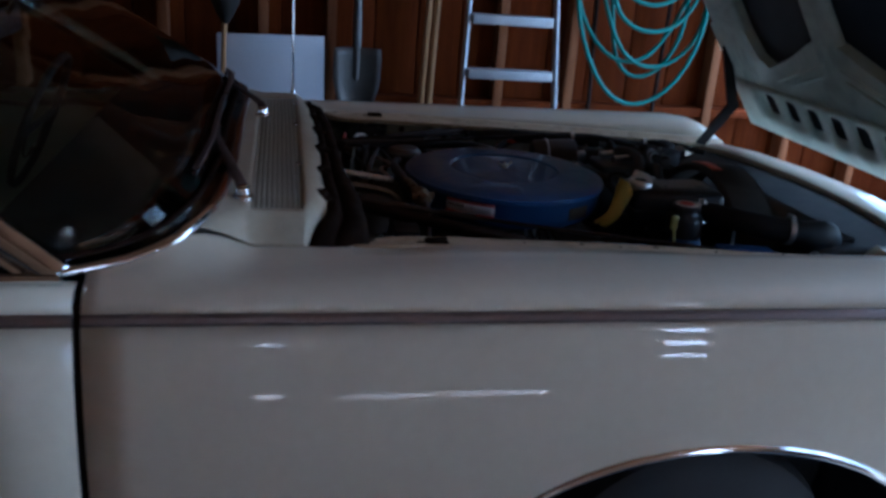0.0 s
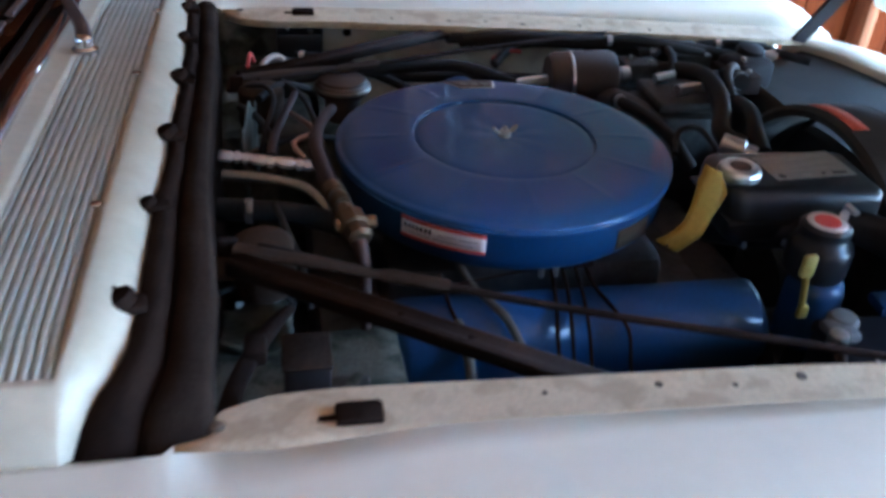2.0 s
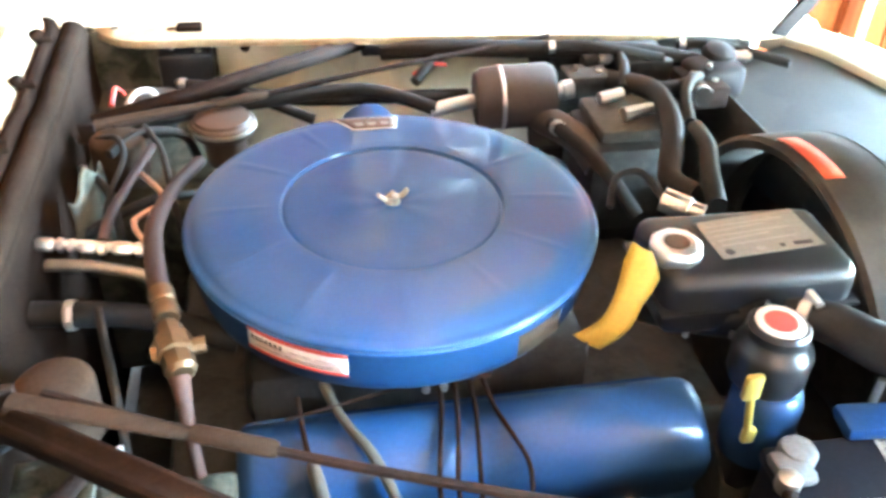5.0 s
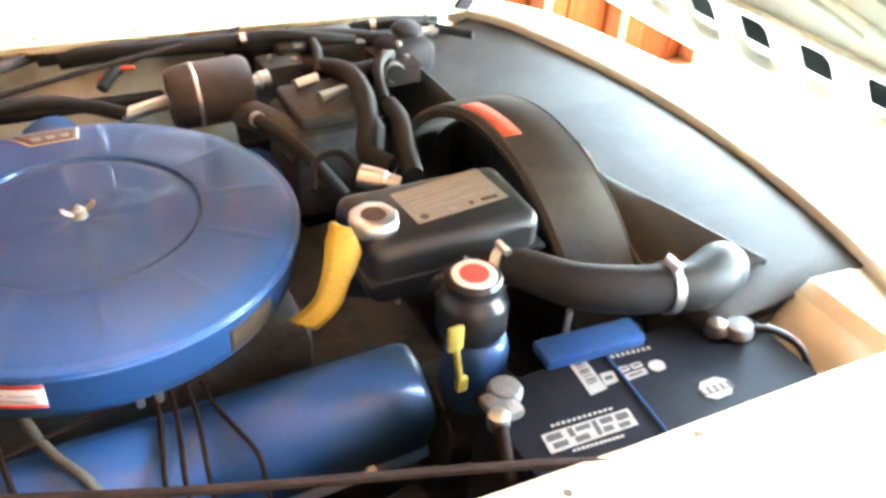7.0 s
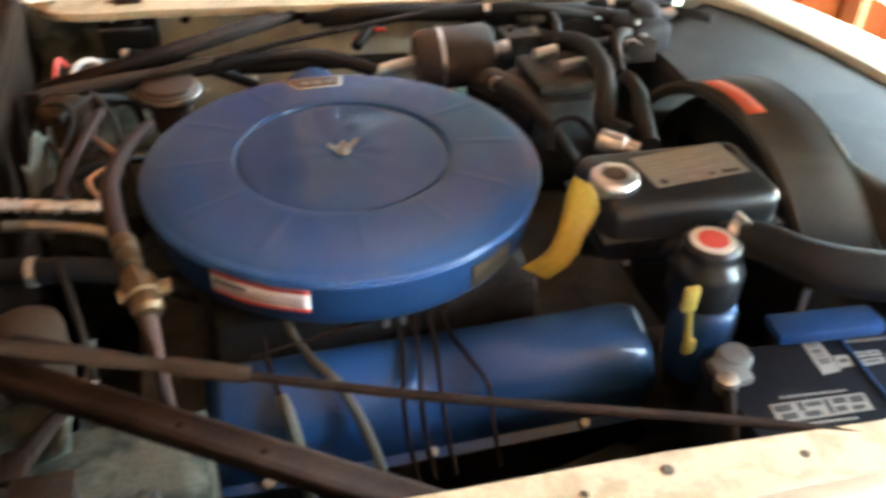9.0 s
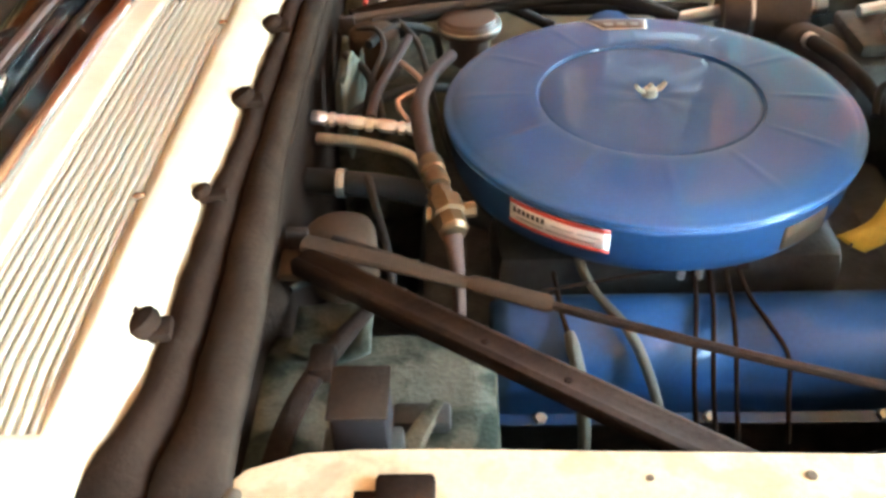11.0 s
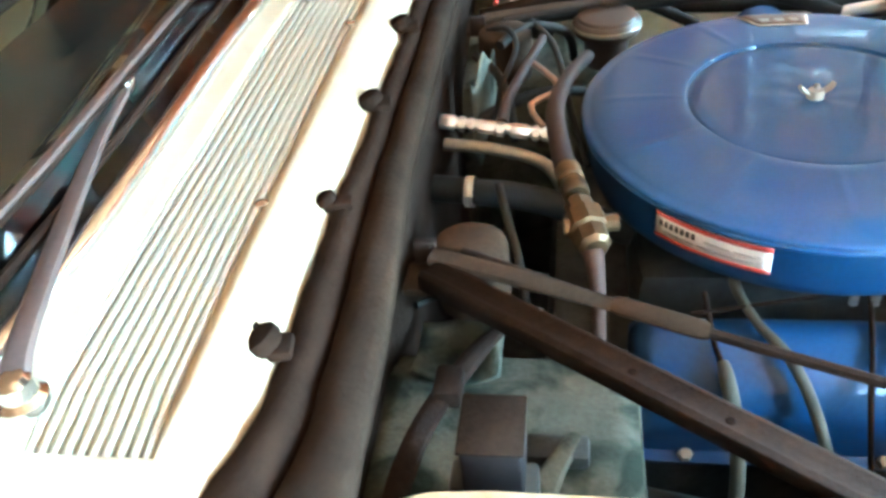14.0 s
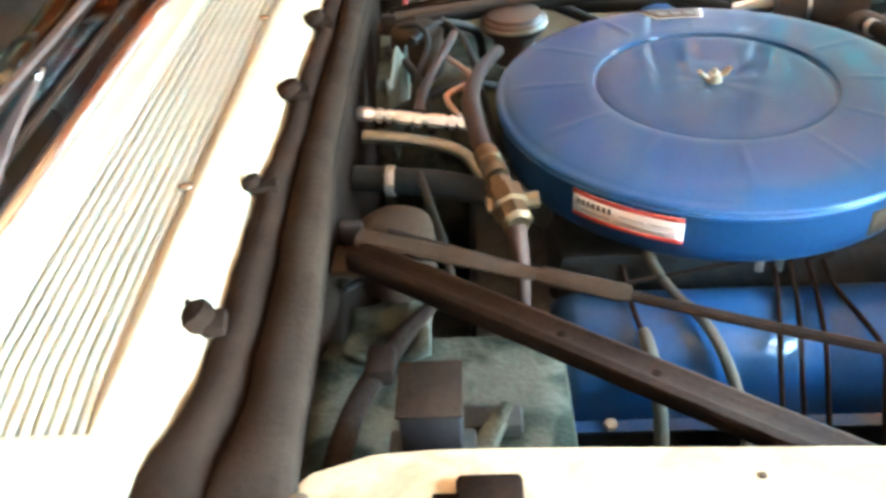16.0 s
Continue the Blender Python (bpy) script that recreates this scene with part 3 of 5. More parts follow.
# inner aprons, floor of the bay
for s in (-1, 1):
    # Apron tones carry the light: far middle lightened, near side and ends darkened.
    m = APRON_LIT if s > 0 else APRON_DIRTY_SHADED
    for x0, x1, mm in ((-0.46, -0.24, APRON_DIRTY_SHADED), (-0.24, 0.34, m), (0.34, 0.80, GRIME)):
        part("apron", sheet([[(x, s * 0.600, lip_z(x) - 0.006), (x, s * 0.60, 0.90), (x, s * 0.585, 0.80), (x, s * 0.50, 0.62), (x, s * 0.46, 0.45)] for x in np.linspace(x0, x1, 10)]), mm, car, "dusty inner apron with light and shade in its tone", thick=0.004)
    part("shock_tower", sheet([[(x, s * 0.60, 0.86), (x, s * 0.50, 0.85), (x, s * 0.36, 0.842), (x, s * 0.29, 0.836), (x, s * 0.27, 0.815), (x, s * 0.26, 0.74), (x, s * 0.255, 0.5)] for x in np.linspace(-0.46, -0.205, 10)]), APRON_DIRTY_SHADED, car, "greenish dusty shock tower", thick=0.004)
    part("tower_side", sheet([[(-0.205, s * yv, zv) for zv in (0.45, zt)] for yv, zt in ((0.255, 0.5), (0.26, 0.74), (0.27, 0.815), (0.29, 0.836), (0.36, 0.842), (0.50, 0.85), (0.60, 0.86))]), APRON_DIRTY_SHADED, car, thick=0.004)
part("bay_floor", box((-0.43, -0.5, 0.40), (0.95, 0.5, 0.43), 0.0), GRIME, car)

# cross braces from the cowl to the fenders
for s in (-1, 1):
    a, b = Vector((-0.40, s * 0.292, 0.953)), Vector((0.035, s * 0.582, 0.943))
    way = (b - a).normalized()
    side = Vector((-way.y, way.x, 0)).normalized()
    prof = [(-0.014, -0.010), (-0.014, 0.005), (-0.010, 0.007), (-0.004, 0.003), (0.004, 0.003), (0.010, 0.007), (0.014, 0.005), (0.014, -0.010)]
    part("brace", sheet([[p + side * u + Vector((0, 0, v)) for u, v in prof] for p in (a, a.lerp(b, 0.5), b)]), RUST, car, "brown grimy channel brace", thick=0.003)
    for u in (0.42, 0.58):
        p = a.lerp(b, u) + Vector((0, 0, 0.0045))
        part("brace_hole", lathe([(0.004, 0), (0.003, 0.0008), (0, 0.0008)], p, n=10), SEAL, car)
    part("flat_link", tube([(-0.398, s * 0.274, 0.958), (-0.30, s * 0.309, 0.956), (-0.232, s * 0.334, 0.952)], [0.012, 0.0105, 0.007], 10, flat=0.6), DOMEBROWN, car, "flattened rusty link")
    part("stay_rod", tube([(-0.37, s * 0.265, 0.957), (-0.22, s * 0.335, 0.951), (0.0, s * 0.425, 0.948), (0.30, s * 0.53, 0.945), (0.42, s * 0.58, 0.94)], 0.0048, 8), RUST, car, "thin brown steel stay rod")
    part("rod_sleeve", tube([(-0.228, s * 0.332, 0.9515), (-0.224, s * 0.334, 0.9513), (-0.158, s * 0.361, 0.9503), (-0.154, s * 0.362, 0.9502)], [0.006, 0.0098, 0.0098, 0.006], 10, 2, flat=0.75), DOMEBROWN, car, "rusty flattened rod sleeve")
    part("pivot_dome", lathe([(0.036, -0.07), (0.0385, -0.06), (0.0385, -0.006), (0.037, -0.001), (0.030, 0.004), (0.018, 0.007), (0.0, 0.008)], (-0.366, s * 0.246, 0.951), n=32), DOMEBROWN, car, "domed rusty pivot cap")
    part("pivot_plate", box((-0.425, s * 0.285 - 0.022, 0.934), (-0.372, s * 0.285 + 0.022, 0.944), 0.004), DOMEBROWN, car, "rusty bracket plate")
    part("pivot_ear", box((-0.418, s * 0.262 - 0.005, 0.940), (-0.395, s * 0.262 + 0.005, 0.968), 0.003), RUST, car)
    part("bracket_bolt", lathe([(0.006, 0), (0.006, 0.005), (0.004, 0.007), (0, 0.007)], (-0.402, s * 0.288, 0.944), n=6), RUST, car)

# hood, hinged at the front and standing open
HINGE, RISE = Vector((1.0, 0, 1.035)), Vector((-0.57, 0, 0.82)).normalized()
OUT = Vector((RISE.z, 0, -RISE.x))  # away from the engine bay


def on_hood(u, v, d=0.0):
    return HINGE + Vector((0, u, 0)) + RISE * v + OUT * d


hood = part("hood", sheet([[on_hood(u, v, 0.05 + 0.012 * (1 - (u / 0.6) ** 2)) for v in np.linspace(-0.05, 1.35, 12)] for u in np.linspace(-0.60, 0.60, 15)]), PAINT, car, "raised cream-white hood with a pale green ribbed inner frame", thick=0.004)
part("hood_lining", sheet([[on_hood(u, v, 0.035) for v in (0.0, 1.34)] for u in (-0.585, 0.585)]), NAVY, hood, thick=0.003)


def frame_bar(pts, name="inner_rib"):
    """A pressed rib of the hood frame: (u, v, half width) along its middle."""
    rows = []
    p = [Vector((a, b)) for a, b, _ in pts]
    for k, (u, v, h) in enumerate(pts):
        t = (p[min(k + 1, len(p) - 1)] - p[max(k - 1, 0)]).normalized()
        n = Vector((-t.y, t.x))
        rows.append([on_hood(u + n.x * h * q, v + n.y * h * q, d) for q, d in ((-1, 0.03), (-0.85, 0.008), (-0.45, 0.0), (-0.2, 0.006), (0.2, 0.006), (0.45, 0.0), (0.85, 0.008), (1, 0.03))])
    return part(name, sheet(rows), HOODGREEN, hood, thick=0.002, sharp=60)


for s in (-1, 1):
    frame_bar([(s * 0.478, v, 0.117) for v in (0.12, 0.3, 0.6, 1.0, 1.30)], "edge_rib")
frame_bar([(-0.05, 0.30, 0.07), (-0.05, 0.36, 0.062), (-0.06, 0.6, 0.055), (-0.03, 1.0, 0.055), (0.0, 1.28, 0.06)], "middle_rib")
frame_bar([(u, 1.30, 0.04) for u in np.linspace(-0.58, 0.58, 6)], "rear_rib")
LOWER = [(0.594, 0.135), (0.594, 0.34), (0.372, 0.34), (0.350, 0.25), (0.300, 0.222), (0.170, 0.272), (0.015, 0.352), (-0.115, 0.352), (-0.270, 0.272), (-0.400, 0.222), (-0.450, 0.25), (-0.472, 0.34), (-0.594, 0.34), (-0.594, 0.135)]
part("lower_frame", poly([on_hood(u, v, 0.004) for u, v in LOWER], OUT * 0.03), HOODGREEN, hood, "pale green pressed lower frame")
for crease in (((0.275, 0.180), (0.13, 0.235), (-0.012, 0.285)), ((0.20, 0.178), (0.10, 0.215), (0.0, 0.250)), ((-0.375, 0.180), (-0.23, 0.235), (-0.088, 0.285)), ((-0.30, 0.178), (-0.20, 0.215), (-0.10, 0.250))):
    part("pressed_crease", tube([on_hood(u, v, 0.004) for u, v in crease], [0.006, 0.011, 0.006], 8, flat=0.5), HOODGREEN, hood)
holes = [0.372 - 0.1165 * k for k in range(9)]


def strip_with_holes():
    """The hinge strip: rounded oblong openings, each in a cell of its own."""
    bm = bmesh.new()
    v0, v1, vm, half_u, half_v, r = -0.05, 0.138, 0.076, 0.029, 0.038, 0.017
    ends = [0.595] + [(a + b) / 2 for a, b in zip(holes, holes[1:])] + [-0.595]
    for h, ua, ub in zip(holes, ends, ends[1:]):
        inner, outer = [], []
        for k in range(32):
            a = 2 * math.pi * (k + 0.5) / 32
            ca, sa = math.cos(a), math.sin(a)
            cu, cv = math.copysign(half_u - r, ca), math.copysign(half_v - r, sa)
            inner.append((h + cu + r * ca, vm + cv + r * sa))
            far = min(((ua if ca > 0 else ub) - h) / ca, ((v1 if sa > 0 else v0) - vm) / sa)
            outer.append((h + far * ca, vm + far * sa))
        for corner in ((ua, v0), (ua, v1), (ub, v0), (ub, v1)):
            k = min(range(32), key=lambda q: (outer[q][0] - corner[0]) ** 2 + (outer[q][1] - corner[1]) ** 2)
            outer[k] = corner
        a, b = [[bm.verts.new(on_hood(u, v)) for u, v in ring] for ring in (inner, outer)]
        for k in range(32):
            bm.faces.new((a[k], a[(k + 1) % 32], b[(k + 1) % 32], b[k]))
    bmesh.ops.remove_doubles(bm, verts=bm.verts, dist=0.0008)
    return bm


part("hinge_strip", strip_with_holes(), HOODGREEN, hood, "pale green strip with a row of oblong holes", thick=0.004)
part("hinge_edge", sheet([[on_hood(u, -0.05, d) for d in (0.0, 0.055)] for u in (-0.595, 0.595)]), HOODGREEN, hood, thick=0.004)

part("hood_arm", poly([(0.815, 0.553, 0.925), (0.845, 0.553, 0.918), (0.945, 0.553, 1.055), (0.875, 0.553, 1.255), (0.85, 0.553, 1.25), (0.905, 0.553, 1.06)], (0, 0.012, 0)), DULLBLACK, car, "black bent hood support arm")

# windshield, pillars and cabin
def glass_pt(y, k):
    return Vector((base_x(y) - 0.012 - 0.50 * k, y * (1 - 0.13 * k), base_z(y) + 0.008 + 0.36 * k - 0.03 * k * k))

gy = [-0.775, -0.770, -0.765, -0.757, -0.748, -0.738, -0.72, -0.70] + list(np.linspace(-0.67, 0.67, 25)) + [0.70, 0.72, 0.738, 0.748, 0.757, 0.765, 0.770, 0.775]
windshield = part("windshield", sheet([[glass_pt(y, k / 6) for k in range(7)] for y in gy]), GLASS, car, "curved dark-looking windshield glass", thick=0.005)
windshield.visible_shadow = False
part("windshield_trim", tube([glass_pt(y, -0.012) + Vector((0.003, 0, -0.001)) for y in gy], 0.013, 12, 1, flat=0.8), CHROME, windshield, "chrome windshield moulding")
part("windshield_gasket", tube([glass_pt(y, 0.032) + Vector((0.002, 0, 0.002)) for y in gy], 0.005, 8, 1), SEAL, windshield)
for s in (-1, 1):
    part("a_pillar", tube([glass_pt(s * 0.778, k) + Vector((-0.012, 0, 0)) for k in (-0.03, 0.3, 0.6, 1.0)], [0.026, 0.028, 0.028, 0.028], 10), CHROME, car, "chrome windshield pillar")
part("windshield_header", tube([glass_pt(y, 1.0) for y in gy], 0.03, 8, 1), CHROME, car)
# Unseen panel, added to keep daylight out of the cabin.
part("roof", sheet([[(x, y * 0.86, 1.39 + 0.05 * (1 - (y / 0.82) ** 2) - 0.08 * max(0, (-x - 2.2)) ** 2) for y in gy] for x in np.linspace(-1.25, -3.0, 10)]), PAINT, car, "unseen cream-white roof added to darken the cabin", thick=0.01)
for s in (-1, 1):
    door = part("door", sheet([[(x, s * side_y(z), z) for z in np.linspace(0.25, 0.925, 10)] for x in np.linspace(-2.1, -0.884, 10)]), PAINT, car, "cream-white door panel", thick=0.004)
    part("door_top", sheet([[(x, s * yv, zv) for yv, zv in ((0.842, 0.94), (0.835, 0.96), (0.82, 0.972), (0.79, 0.975))] for x in np.linspace(-2.1, -0.884, 6)]), PAINT, door, thick=0.004)
    part("trim_strip", tube([(x, s * 0.845, 0.934) for x in (-2.1, -1.5, -0.884)], 0.011, 8, 1), TRIM, door)
    part("window_sill_trim", tube([(-2.1, s * 0.80, 0.98), (-1.5, s * 0.80, 0.98), (-0.905, s * 0.80, 0.985)], 0.010, 8, 1), CHROME, door, "chrome window sill trim")
    part("vent_window_frame", tube([(-0.965, s * 0.785, 0.985), (-1.14, s * 0.76, 1.11), (-1.42, s * 0.70, 1.31)], 0.010, 8, 1), CHROME, door)
    part("rear_quarter", sheet([[(x, s * side_y(z), z) for z in np.linspace(0.25, 0.97, 10)] for x in np.linspace(-4.0, -2.105, 10)]), PAINT, car, thick=0.004)
    part("door_gap", box((-0.884, min(s * 0.80, s * 0.835), 0.25), (-0.872, max(s * 0.80, s * 0.835), 0.955), 0), SEAL, car)
part("dashboard", sheet([[(x, y, z) for x, z in ((-0.74, 1.00), (-0.95, 1.02), (-1.06, 1.00), (-1.08, 0.86), (-1.0, 0.7))] for y in np.linspace(-0.74, 0.74, 10)]), CABIN, car, "dark padded dashboard", thick=0.01)
wheel_c, wheel_n = Vector((-1.22, 0.38, 0.97)), Vector((-0.92, 0, 0.38)).normalized()
e1, e2 = Vector((0, 1, 0)), Vector((0, 1, 0)).cross(wheel_n)
steer = part("steering_wheel", tube([wheel_c + 0.19 * (math.cos(a) * e1 + math.sin(a) * e2) for a in np.linspace(0, 2 * math.pi, 37)[:-1]], 0.011, 8, 1, closed=True), CABIN, car, "thin dark steering wheel")
part("horn_ring", tube([wheel_c + 0.11 * (math.cos(a) * e1 + math.sin(a) * e2) for a in np.linspace(math.pi, 2 * math.pi, 15)], 0.004, 6, 1), CHROME, steer)
part("spoke", tube([wheel_c - e1 * 0.19, wheel_c, wheel_c + e1 * 0.19], 0.010, 8, 1), CABIN, steer)
for s in (-1, 1):
    part("front_seat", box((-1.95, s * 0.38 - 0.3, 0.45), (-1.78, s * 0.38 + 0.3, 1.05), 0.05), CABIN, car, "dark vinyl seat back")
    part("seat_cushion", box((-1.8, s * 0.38 - 0.3, 0.40), (-1.3, s * 0.38 + 0.3, 0.58), 0.05), CABIN, car)
part("cabin_floor", box((-4.0, -0.8, 0.28), (-0.5, 0.8, 0.30), 0), CABIN, car)
part("rear_panel", box((-4.02, -0.85, 0.28), (-3.0, 0.85, 0.98), 0.05), PAINT, car)
mirror = part("rear_view_mirror", box((-1.20, -0.11, 1.24), (-1.17, 0.11, 1.30), 0.012), CABIN, car, "dark rear-view mirror")
part("mirror_stem", tube([(-1.19, 0, 1.27), (-1.15, 0, 1.33), (-1.16, 0, 1.38)], 0.007, 8), CHROME, mirror)

for (px, py), tip, blade in (((-0.642, -0.541), (-0.712, -0.17), (-0.56, 0.10)), ((-0.619, 0.155), (-0.715, 0.53), (0.14, 0.62))):
    z0 = shell(py)
    wiper = part("wiper_arm", tube([(px, py, z0 + 0.018), (px - 0.012, py + 0.05, z0 + 0.03), (tip[0] + 0.01, tip[1] - 0.1, 1.082), (tip[0], tip[1], 1.09)], [0.012, 0.011, 0.009, 0.006], 8, flat=0.5), WIPERMETAL, car, "dull pinkish metal wiper arm")
    part("wiper_pivot", lathe([(0.020, -0.004), (0.019, 0.006), (0.014, 0.010), (0.013, 0.022), (0.009, 0.026), (0, 0.027)], (px, py, z0), n=20), CHROME, wiper, "chrome wiper pivot")
    part("wiper_blade", tube([glass_pt(y, 0.09) + Vector((0.014, 0, 0.012)) for y in np.linspace(*blade, 10)], 0.0065, 8, 1, flat=0.5), WIPERMETAL, wiper)
    part("blade_rubber", tube([glass_pt(y, 0.085) + Vector((0.008, 0, 0.004)) for y in np.linspace(*blade, 10)], 0.004, 6, 1), SEAL, wiper)
    part("blade_clip", box((tip[0] - 0.008, tip[1] - 0.01, 1.085), (tip[0] + 0.008, tip[1] + 0.01, 1.10), 0.003), CHROME, wiper)

ant = part("antenna", tube([(-0.533, 0.785, 0.985), (-0.536, 0.785, 1.35), (-0.55, 0.785, 1.85)], [0.0045, 0.0035, 0.002], 8), CHROME, car, "thin chrome antenna mast")
part("antenna_base", lathe([(0.016, 0), (0.014, 0.012), (0.008, 0.02), (0.006, 0.04)], (-0.533, 0.785, 0.974), n=16), CHROME, ant)


def wheel(s):
    w = part("wheel", lathe([(0.17, -0.10), (0.28, -0.105), (0.315, -0.085), (0.325, -0.05), (0.325, 0.05), (0.315, 0.085), (0.28, 0.105), (0.225, 0.108), (0.222, 0.104), (0.17, 0.10)], (0.235, s * 0.74, 0.325), (0, s, 0), n=48), TYRE, car, "black tyre with a chrome hub cap")
    part("hub_cap", lathe([(0.175, 0.085), (0.17, 0.103), (0.13, 0.10), (0.11, 0.106), (0.06, 0.122), (0.0, 0.126)], (0.235, s * 0.74, 0.325), (0, s, 0), n=40), CHROME, w)
    part("wheel_housing", sheet([[(0.235 + 0.48 * math.cos(a), s * yv, 0.41 + (0.285 if math.sin(a) > 0 else 0.40) * math.sin(a)) for a in np.linspace(-0.9, math.pi + 0.9, 32)] for yv in (0.52, 0.60, 0.70, 0.86)]), TYRE, car, thick=0.003)
    part("housing_wall", box((-0.30, s * 0.53 - 0.005, 0.05), (0.77, s * 0.53 + 0.005, 0.72), 0), TYRE, car)

for s in (-1, 1):
    wheel(s)

# ---- engine ----
engine = thing("engine", (0.05, 0.0, 0.45), "blue-painted V8 engine with grimy wires and hoses", "engine")
part("engine_block", box((-0.30, -0.24, 0.45), (0.36, 0.24, 0.74), 0.03), GRIME, engine)
part("intake_manifold", box((-0.20, -0.15, 0.72), (0.24, 0.15, 0.83), 0.03), GRIME, engine)
part("carburettor", box((-0.07, -0.08, 0.82), (0.09, 0.08, 0.89), 0.015), ZINC, engine)
for s in (-1, 1):
    t = Matrix.Translation((0, s * 0.262, 0.785)) @ Matrix.Rotation(radians(-s * 28), 4, "X")
    prof = [(0.078, -0.045), (0.078, -0.038), (0.066, -0.036), (0.060, 0.0), (0.056, 0.03), (0.044, 0.052), (0.022, 0.063), (0, 0.066), (-0.022, 0.063), (-0.044, 0.052), (-0.056, 0.03), (-0.060, 0.0), (-0.066, -0.036), (-0.078, -0.038), (-0.078, -0.045)]
    rows = []
    for x, k in ((-0.205, 0.0), (-0.204, 0.75), (-0.198, 0.93), (-0.185, 1.0), (0.02, 1.0), (0.022, 0.985), (0.068, 0.985), (0.07, 1.0), (0.305, 1.0), (0.318, 0.93), (0.324, 0.75), (0.325, 0.0)):
        rows.append([t @ Vector((x, u * (0.7 + 0.3 * k) if k < 1 else u, -0.045 + (v + 0.045) * max(k, 0.001))) for u, v in prof])
    cover = part("valve_cover", sheet(rows), BLUE, engine, "glossy blue valve cover", thick=0.002, sharp=45)
    for bx in (-0.15, 0.045, 0.242):
        part("bolt", lathe([(0.008, 0), (0.008, 0.005), (0.006, 0.008), (0, 0.009)], t @ Vector((bx, -s * -0.071, -0.037)), t.to_3x3() @ Vector((0, 0, 1)), n=6), ZINC, cover)
    part("exhaust_manifold", tube([(-0.22, s * 0.35, 0.66), (-0.05, s * 0.37, 0.65), (0.15, s * 0.37, 0.65), (0.30, s * 0.35, 0.66)], 0.04, 12), GRIME, engine)
oilcap = part("oil_filler_cap", lathe([(0.030, -0.06), (0.034, -0.012), (0.046, -0.010), (0.050, -0.004), (0.050, 0.008), (0.046, 0.012), (0.044, 0.012), (0.042, 0.017), (0.034, 0.019), (0.0, 0.020)], (-0.222, 0.318, 0.922), n=36), OILCAP, engine, "brown varnished oil filler cap")
part("cap_band", lathe([(0.0505, -0.003), (0.0515, -0.002), (0.0515, 0.003), (0.0505, 0.004)], (-0.222, 0.318, 0.924), n=36), ZINC, oilcap, "dull metal cap band")
for xa, xb, xc in ((0.022, 0.020, 0.006), (0.038, 0.038, 0.026), (0.056, 0.058, 0.050), (0.070, 0.078, 0.104)):
    part("spark_plug_wire", tube([(xa, -0.17, 0.880), (xa, -0.212, 0.876), (xb, -0.252, 0.858), ((xb + xc) / 2, -0.290, 0.850), (xc, -0.325, 0.836), (xc, -0.352, 0.80), (xc + 0.01, -0.362, 0.74)], 0.0028, 8), SEAL, engine, "black spark plug wire")
part("wire_comb", box((0.012, -0.228, 0.872), (0.082, -0.216, 0.884), 0.003), SEAL, engine)
part("tan_hose", tube([(-0.102, -0.195, 0.885), (-0.104, -0.215, 0.874), (-0.088, -0.255, 0.862), (-0.062, -0.300, 0.854), (-0.042, -0.335, 0.822), (-0.026, -0.362, 0.768), (-0.022, -0.37, 0.70)], [0.0055, 0.006, 0.0052, 0.006, 0.006, 0.0058, 0.0055], 10), TAN, engine, "tan rubber vent hose")
part("vent_pipe", tube([(-0.135, -0.225, 0.872), (-0.130, -0.275, 0.856), (-0.124, -0.305, 0.848)], 0.003, 8), SEAL, engine, "thin dark vent pipe")
part("vent_boot", tube([(-0.124, -0.300, 0.850), (-0.121, -0.315, 0.843), (-0.114, -0.338, 0.815), (-0.108, -0.358, 0.76), (-0.106, -0.365, 0.70)], [0.0055, 0.008, 0.0078, 0.0075, 0.0075], 10), TAN, engine, "tan rubber boot")
part("throttle_rod", tube([(-0.150, -0.250, 0.866), (0.015, -0.222, 0.875)], 0.0022, 6, 1), SEAL, engine)
for cx in (0.002, 0.022):
    part("wire_clip", box((cx, -0.233, 0.862), (cx + 0.009, -0.226, 0.886), 0.003), ZINC, engine, "bright wire clip")

# ---- air cleaner ----
cleaner = thing("air_cleaner", (0.0, 0.0, 0.88), "large round blue air cleaner with stickers on the engine", "air cleaner")
part("pan", lathe([(0.12, 0.0), (0.222, 0.0), (0.236, 0.004), (0.244, 0.011), (0.2475, 0.020), (0.2502, 0.030), (0.2508, 0.080), (0.246, 0.082)], (0, 0, 0.876), n=96), BLUE, cleaner, "glossy blue air cleaner pan")
LID = [(0.2515, -0.0120), (0.2558, -0.0117), (0.2576, -0.0100), (0.2576, -0.0080), (0.2560, -0.0068), (0.2557, -0.0058), (0.2577, -0.0044), (0.2584, -0.0022), (0.2570, 0.0005), (0.2535, 0.002), (0.2495, 0.0018), (0.246, 0.004), (0.241, 0.0062), (0.232, 0.0085), (0.222, 0.0098), (0.21, 0.0108), (0.19, 0.0120), (0.17, 0.0130), (0.155, 0.0137), (0.145, 0.0140), (0.1405, 0.0130), (0.139, 0.0090), (0.137, 0.0085), (0.135, 0.0100), (0.132, 0.0110), (0.12, 0.0114), (0.105, 0.0119), (0.085, 0.0124), (0.07, 0.0128), (0.05, 0.0132), (0.03, 0.0135), (0.02, 0.0125), (0.0005, 0.0125)]
rows = []
